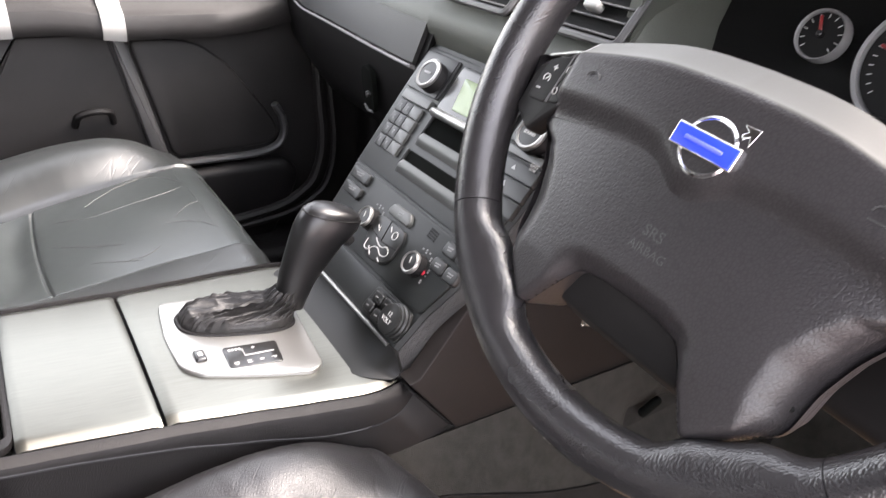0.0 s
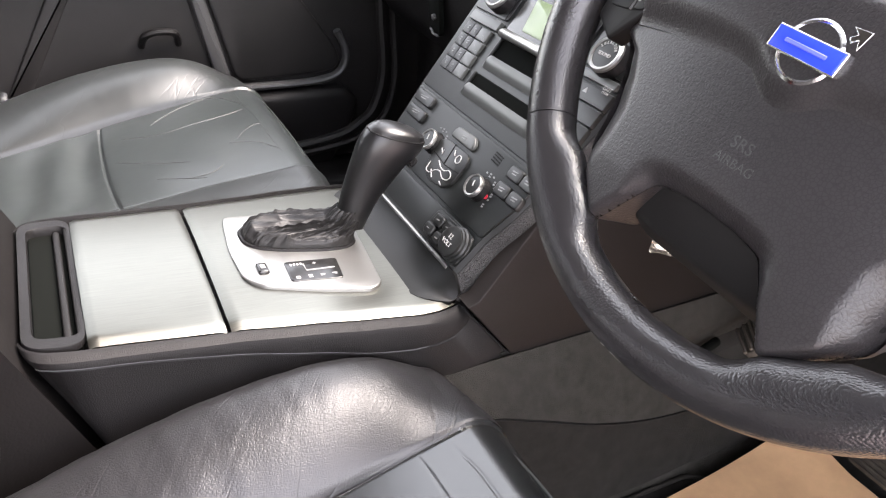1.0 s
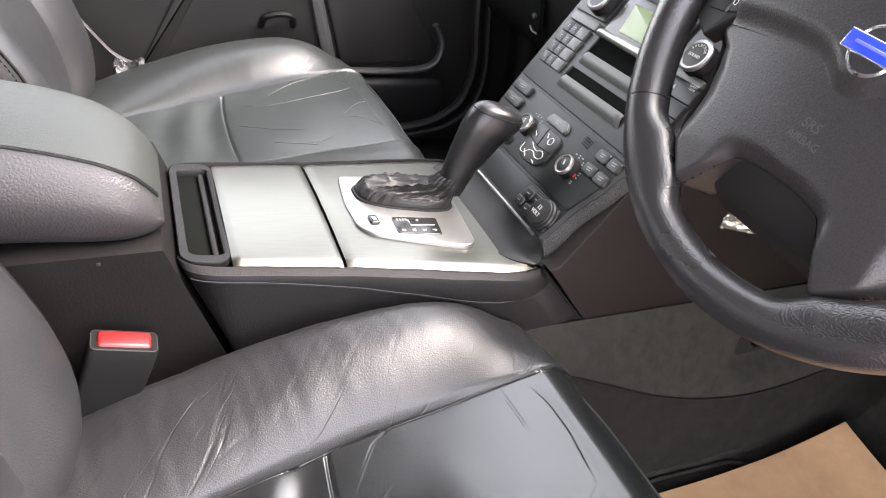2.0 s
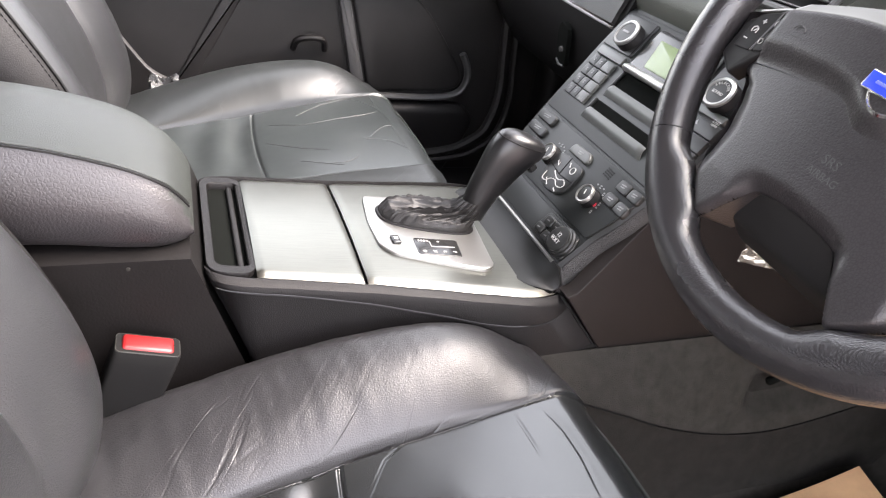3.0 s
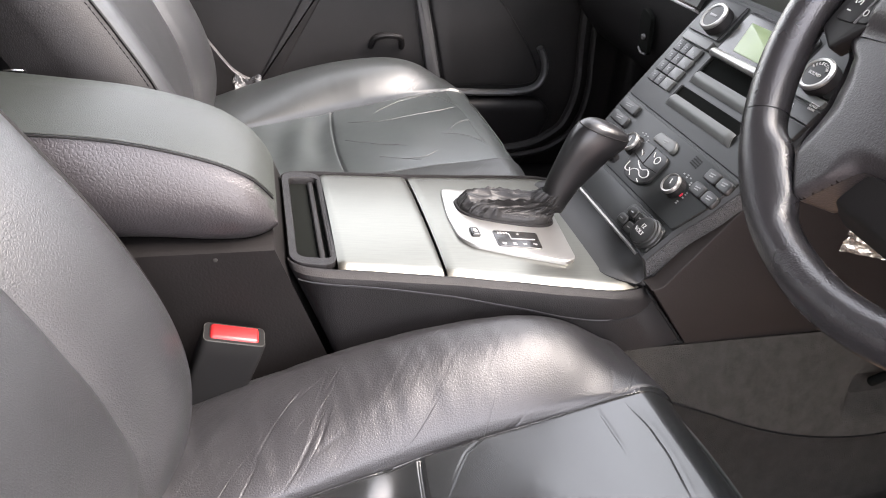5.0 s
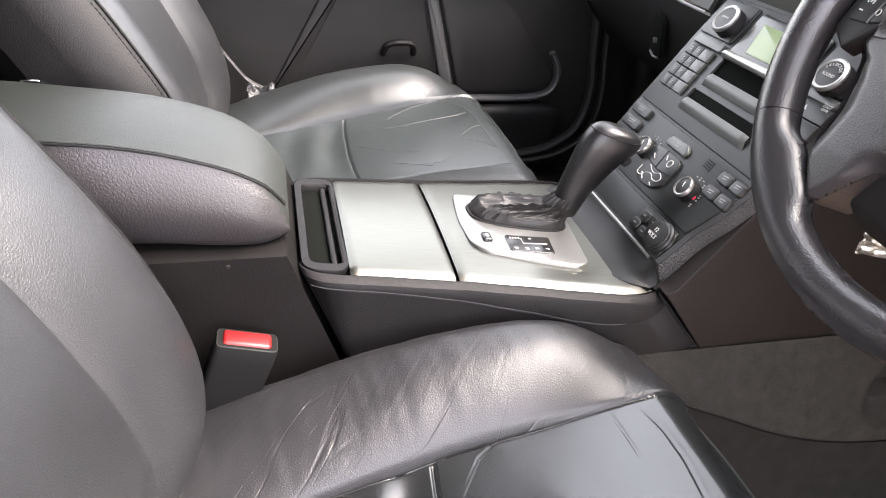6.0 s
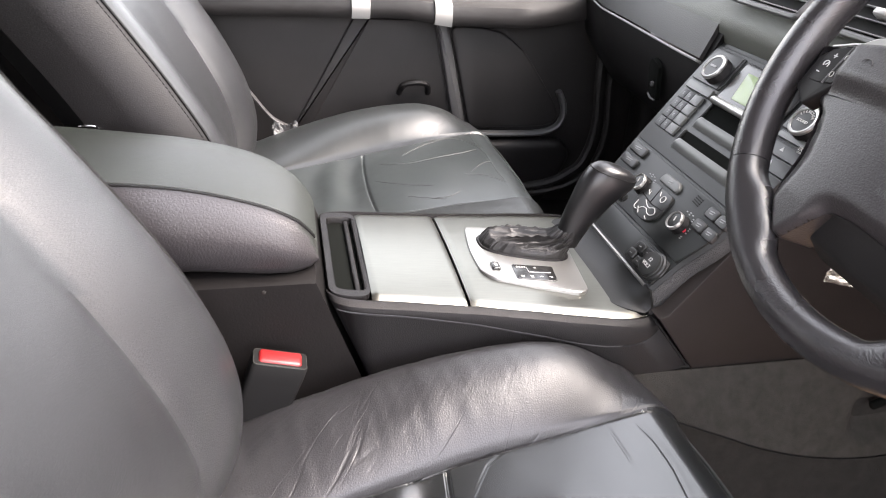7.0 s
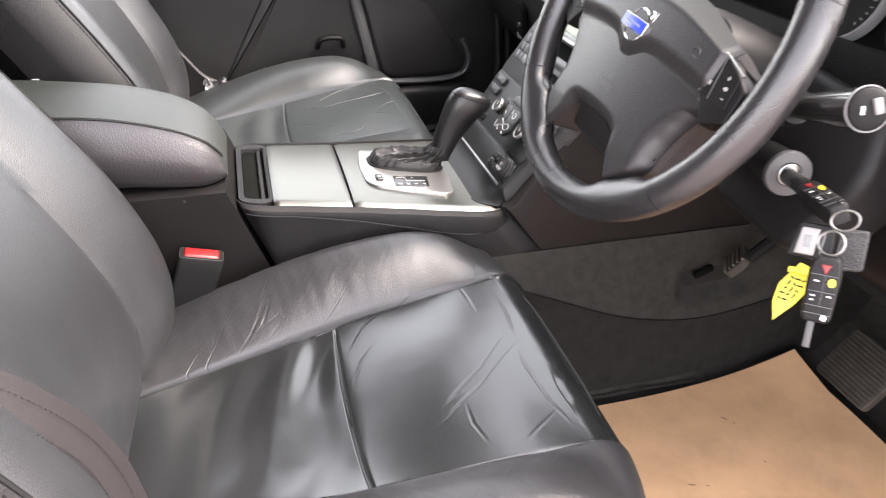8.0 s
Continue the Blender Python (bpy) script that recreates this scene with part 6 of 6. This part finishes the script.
latch = thing("seatbelt_anchor", (-0.615, -0.19, 0.25), "shiny crumpled seat belt anchor cover beside the seat", "belt anchor")
part("cover", thick(sheet(lambda u, v: (-0.60 - 0.02 * u, -0.212 + 0.05 * v, 0.330 + 0.03 * u + 0.010 * noise.noise(Vector((u * 5, v * 7, 2))) + 0.006 * math.sin(v * 9)), 18, 22), 0.002), CRUMPLE, latch)
part("strap", tube(curve_points([(-0.625, -0.30, 0.50), (-0.632, -0.235, 0.40), (-0.635, -0.20, 0.360), (-0.640, -0.15, 0.340), (-0.66, -0.08, 0.335)], 8), 0.009, 8, flat=0.35), GREYTRIM, latch, "grey belt strap")

# ---- driver's footwell ----
structure("trim_tunnel_carpet", thick(sheet(lambda u, v: (0.142 + 0.030 * v ** 1.3 + 0.002 * noise.noise(Vector((u * 12, v * 4, 1))), -0.05 + 0.95 * u, 0.316 - 0.30 * v), 60, 24), 0.01, (1, 0, 0.2)), MAT, "worn brown-black carpet on the tunnel side", "carpet")
structure("trim_tunnel_carpet_passenger", thick(sheet(lambda u, v: (-0.150 - 0.055 * v ** 1.6, -0.05 + 0.95 * u, 0.316 - 0.30 * v), 30, 12), 0.01, (-1, 0, 0.2)), CARPET, "black carpet on the tunnel side", "carpet")


def hem(y):
    return flow(y, [(-0.05, 0.305), (0.213, 0.273), (0.283, 0.245), (0.366, 0.207), (0.452, 0.182), (0.54, 0.174), (0.65, 0.190), (0.87, 0.24)])


def pedal_hollow(y, v):
    """The carpet is pressed in behind the parking brake pedal, with a steep rear edge."""
    rear = min(1.0, max(0.0, (y - 0.470 - 0.020 * (1 - v)) / 0.030))
    front = min(1.0, max(0.0, (0.66 - y) / 0.06))
    low = min(1.0, max(0.0, (0.86 - v) / 0.16))
    high = min(1.0, max(0.0, (v - 0.30) / 0.25))
    return 0.020 * rear * rear * (3 - 2 * rear) * front * low * high


tunnel_carpet = structure("trim_tunnel_carpet_upper", thick(sheet(lambda u, v: (0.147 + 0.031 * v - pedal_hollow(-0.05 + 0.92 * u, v), -0.05 + 0.92 * u, 0.314 + (hem(-0.05 + 0.92 * u) - 0.314) * v), 160, 24), 0.006, (1, 0, 0)), CARPET, "upper tunnel carpet with a curved lower hem", "carpet")


part("carpet_binding", tube([(0.1795, y, hem(y) - 0.001) for y in [0.0 + 0.02 * k for k in range(43)]], 0.0013, 6), BLACK, tunnel_carpet)

# the slit is a small block coloured as its own shade
part("carpet_slit", rbox(0.010, 0.034, 0.011, 0.004, pose(0.160, 0.530, 0.247, 22)), RECESS_SHADE, tunnel_carpet, "carpet slit, its shade painted black")


def mat_sheet(u, v):
    """The mat, its front corner beside the tunnel rounded, its edge turned up."""
    y = 0.10 + 0.478 * u
    left = 0.176 + 0.045 * max(0.0, (u - 0.90) / 0.10) ** 2.2
    x = left + (0.63 - left) * v
    e = max(0.0, 1 - 14 * min(v, 1 - v)) ** 2 + max(0.0, 1 - 14 * min(u * 1.3, 1.3 * (1 - u))) ** 2
    z = FLOOR + 0.010 + 0.008 * min(1.0, e) + 0.002 * noise.noise(Vector((x * 15, y * 15, 3)))
    return (x, y, z)


floor_mat = tagged(part("floor_mat", thick(sheet(mat_sheet, 40, 40), 0.006), MAT), "black carpet floor mat with raised edge", "floor mat")

part("mat_binding", tube([Vector(mat_sheet(k / 40, 0.0)) + Vector((0.001, 0, 0.003)) for k in range(41)], 0.0028, 8), CARPET, floor_mat, "brown-black bound mat edge")


def paper_sheet(u, v):
    x = 0.207 + 0.42 * v - 0.014 * u * (1 - v)
    y = 0.10 + 0.618 * u
    z = FLOOR + 0.027 + 0.004 * noise.noise(Vector((x * 7, y * 7, 5)))
    z += 0.022 * max(0.0, (u - 0.55) / 0.45) ** 2 + 0.018 * max(0.0, (u - 0.6) / 0.4) ** 2 * max(0.0, 1 - 5 * v)
    return (x, y, z)


paper = tagged(part("paper_mat", thick(sheet(paper_sheet, 30, 24), 0.0012), PAPER), "brown kraft paper sheet with mud marks on the floor", "paper mat")
for k, (x, y, r, turn) in enumerate(((0.280, 0.534, 0.006, 35), (0.294, 0.543, 0.003, 0), (0.374, 0.540, 0.003, 20), (0.384, 0.415, 0.006, 70), (0.391, 0.436, 0.004, 60))):
    def blot(a, q):
        return r * q * (1 + 0.35 * noise.noise(Vector((math.cos(a) * 2, math.sin(a) * 2, k))))
    ring = lambda q, h: [Matrix.Translation((x, y, paper_sheet((y - 0.10) / 0.618, (x - 0.207) / 0.42)[2] + h)) @ pose(0, 0, 0, 0, 0, turn) @ Vector((blot(a, q) * math.cos(a), blot(a, q) * 0.22 * math.sin(a), 0)) for a in [2 * math.pi * j / 14 for j in range(14)]]
    part("mud_mark", ring_loft([ring(1.0, 0.0004), ring(0.8, 0.0011), ring(0.3, 0.0013)]), STAIN, paper)


def pedal(at, w, h, tilt, label, ribs, turn=0, worn=RUBBER):
    p = thing("pedal", at, label, "pedal", group="pedals")
    m = pose(*at, tilt, 0, turn)
    part("pad", prism(round_poly([(-w / 2, -h / 2), (w / 2, -h / 2), (w / 2, h / 2), (-w / 2, h / 2)], 0.012), -0.008, 0.004, 0.003, m), RUBBER, p, "worn rubber pedal pad")
    for i in range(ribs):
        part("rib", rbox(w * 0.9, h / ribs * 0.5, 0.004, 0.001, m @ pose(0, -h / 2 + (i + 0.5) * h / ribs, 0.005), 1), worn, p)
    top = m @ Vector((0, 0, -0.008))
    part("arm", tube([top, top + Vector((0, 0.08, 0.06)), top + Vector((0, 0.14, 0.24))], 0.009, 8), BLACK, p)
    return p


pedal((0.335, 0.70, 0.160), 0.100, 0.088, 50, "wide ribbed brake pedal of worn grey rubber", 14)
pedal((0.198, 0.553, 0.286), 0.050, 0.040, 55, "small parking brake pedal with pale worn ribs", 5, -35, RIB)
pedal((0.50, 0.74, 0.15), 0.055, 0.13, 55, "long black accelerator pedal", 9)

# ---- foil label, ignition key and its ring ----
def foil_sheet(u, v):
    crumple = 0.005 * noise.noise(Vector((u * 5, v * 5, 1))) + 0.0025 * noise.noise(Vector((u * 13, v * 13, 4)))
    return (0.267 + 0.075 * u + 0.004 * v, 0.282 + crumple, 0.500 + 0.030 * u + (0.027 - 0.012 * u) * v)


foil = tagged(part("foil_label", thick(sheet(foil_sheet, 24, 18), 0.001, (0, -1, 0)), FOIL), "crumpled silver foil label hanging under the column", "label")

keys = thing("key_ring", (0.56, 0.25, 0.55), "bunch of car keys hanging from the ignition", "keys")


def fob(m):
    f = part("remote_fob", prism(round_poly([(-0.018, -0.033), (0.018, -0.033), (0.020, 0.020), (0.015, 0.034), (-0.015, 0.034), (-0.020, 0.020)], 0.008), -0.007, 0.007, 0.004, m), TRIM, keys, "black remote key fob")
    part("fob_red", prism([(-0.006, 0.026), (0.006, 0.026), (0, 0.016)], 0.006, 0.0078, 0.0006, m), RED, f, "red alarm symbol")
    part("fob_yellow", lathe([(0.0045, 0.006), (0.0045, 0.0078)], 16, m @ pose(0.010, 0.009, 0)), YELLOW, f, "yellow dot")
    for x, y, w in ((-0.008, 0.009, 0.009), (-0.009, -0.006, 0.009), (0.010, -0.005, 0.008), (-0.009, -0.0105, 0.006)):
        part("symbol", rbox(w * 0.7, 0.0018, 0.0006, 0.0002, m @ pose(x, y, 0.0072), 1), WHITE, f)
    part("groove", rbox(0.0008, 0.030, 0.0006, 0, m @ pose(0.0012, 0.0, 0.0071)), GREYTRIM, f)
    for y in (-0.0015, 0.0155, -0.016, -0.024):
        part("groove", rbox(0.033, 0.0008, 0.0006, 0, m @ pose(0, y, 0.0071)), GREYTRIM, f)
    part("fob_mark", lathe([(0.003, 0.006), (0.003, 0.0076)], 14, m @ pose(0.009, -0.027, 0)), CHROME, f)
    return f


DOORWAY = Vector((0.98, -0.12, 0.84))


def facing(at, spin=0.0, lean=0.0):
    """A pose at a place, turned to the open driver's door."""
    at = Vector(at)
    d = (DOORWAY - at).normalized()
    return Matrix.Translation(at) @ d.to_track_quat("Z", "Y").to_matrix().to_4x4() @ pose(0, 0, 0, lean, 0, spin)


hang = facing((0.6310, 0.2640, 0.5570), 5, 8) @ Matrix.Diagonal((0.55, 0.72, 0.76, 1))
remote = fob(hang)
part("key_blade", rbox(0.0085, 0.030, 0.0022, 0.0006, hang @ pose(-0.004, -0.046, 0)), GREYTRIM, remote, "steel key blade")
FZ = (Vector((0.35, -0.45, 0.82)) - FD * FD.dot(Vector((0.35, -0.45, 0.82)))).normalized()
fob(axes(Vector((0.523, 0.309, 0.592)) + FD * 0.060, -FD.cross(FZ), -FD, FZ) @ Matrix.Diagonal((0.44, 0.88, 1.0, 1)))
part("shank", tube([(0.519, 0.310, 0.592), (0.553, 0.300, 0.597)], 0.007, 12), GLOSS, keys)
for at, rx, ry, spin in (((0.617, 0.280, 0.6040), 0.0092, 0.0072, 25), ((0.620, 0.271, 0.5885), 0.0086, 0.0086, 0)):
    hoop = facing(at, spin)
    part("ring", tube([hoop @ Vector((rx * math.cos(a), ry * math.sin(a), 0.004 * math.cos(a))) for a in [2 * math.pi * n / 36 for n in range(36)]], 0.0008, 8, True), SATIN, keys, "steel split ring")
tab = facing((0.5935, 0.2815, 0.5745), 4) @ Matrix.Diagonal((0.9, 0.9, 1, 1))
part("black_tag", prism(round_poly([(-0.0185, -0.0150), (0.0160, -0.0145), (0.0150, 0.0145), (-0.0120, 0.0145)], 0.003), -0.003, 0.003, 0.0015, tab), TRIM, keys, "black plastic key tag")
part("white_tag", prism(round_poly([(-0.0130, -0.0125), (0.0020, -0.0125), (0.0035, 0.0105), (-0.0100, 0.0105)], 0.0015), 0.002, 0.0045, 0.001, tab), TAG, keys, "white rectangular tag insert")
part("tag_mark", rbox(0.006, 0.010, 0.001, 0.0003, tab @ pose(-0.0042, -0.001, 0.0045)), GREYPRINT, keys)
part("tag_line", rbox(0.001, 0.018, 0.001, 0.0003, tab @ pose(0.0072, -0.001, 0.0030, 0, 0, -4)), GREYPRINT, keys)
purse = facing((0.6078, 0.3041, 0.5713), 6) @ Matrix.Diagonal((0.85, 0.88, 1, 1))
part("leather_tag", prism(round_poly([(-0.0130, -0.0195), (0.0125, -0.0170), (0.0120, 0.0185), (-0.0110, 0.0160)], 0.004), -0.003, 0.003, 0.002, purse), EDGE, keys, "dark leather key tag with stitched edge")
part("tag_stitch", tube([purse @ Vector((x, y, 0.003)) for x, y in round_poly([(-0.0110, -0.0175), (0.0105, -0.0150), (0.0100, 0.0165), (-0.0090, 0.0140)], 0.003)], 0.0004, 6, True), GREYTRIM, keys)
ytag = facing((0.6045, 0.2660, 0.5405), -6) @ Matrix.Diagonal((0.82, 0.85, 1, 1))
part("yellow_tag", prism([(-0.004, 0.024), (0.012, 0.022), (0.013, 0.010), (0.006, -0.012), (-0.006, -0.033), (-0.013, -0.016), (-0.014, 0.000)], -0.0008, 0.0008, 0.0003, ytag), YELLOW, keys, "yellow paper key tag with scribbles")
part("yellow_roll", tube([ytag @ Vector(p) for p in ((-0.011, 0.015, 0.003), (0.002, 0.0165, 0.004), (0.013, 0.019, 0.003))], 0.0026, 8), YELLOW, keys)
part("yellow_tie", tube([ytag @ Vector(p) for p in ((0.010, 0.020, 0.001), (0.018, 0.027, 0.004), (0.026, 0.031, 0.003))], 0.0016, 6), YELLOW, keys)
part("scribble", merge(*[rbox(0.003 + 0.002 * (k % 2), 0.0014, 0.0004, 0, ytag @ pose(-0.005 + 0.005 * (k % 3) - 0.001 * (k // 3), 0.009 - 0.0052 * (k // 3), 0.001, 0, 0, 35 * (k % 4) - 30)) for k in range(14)]), BLACK, keys)
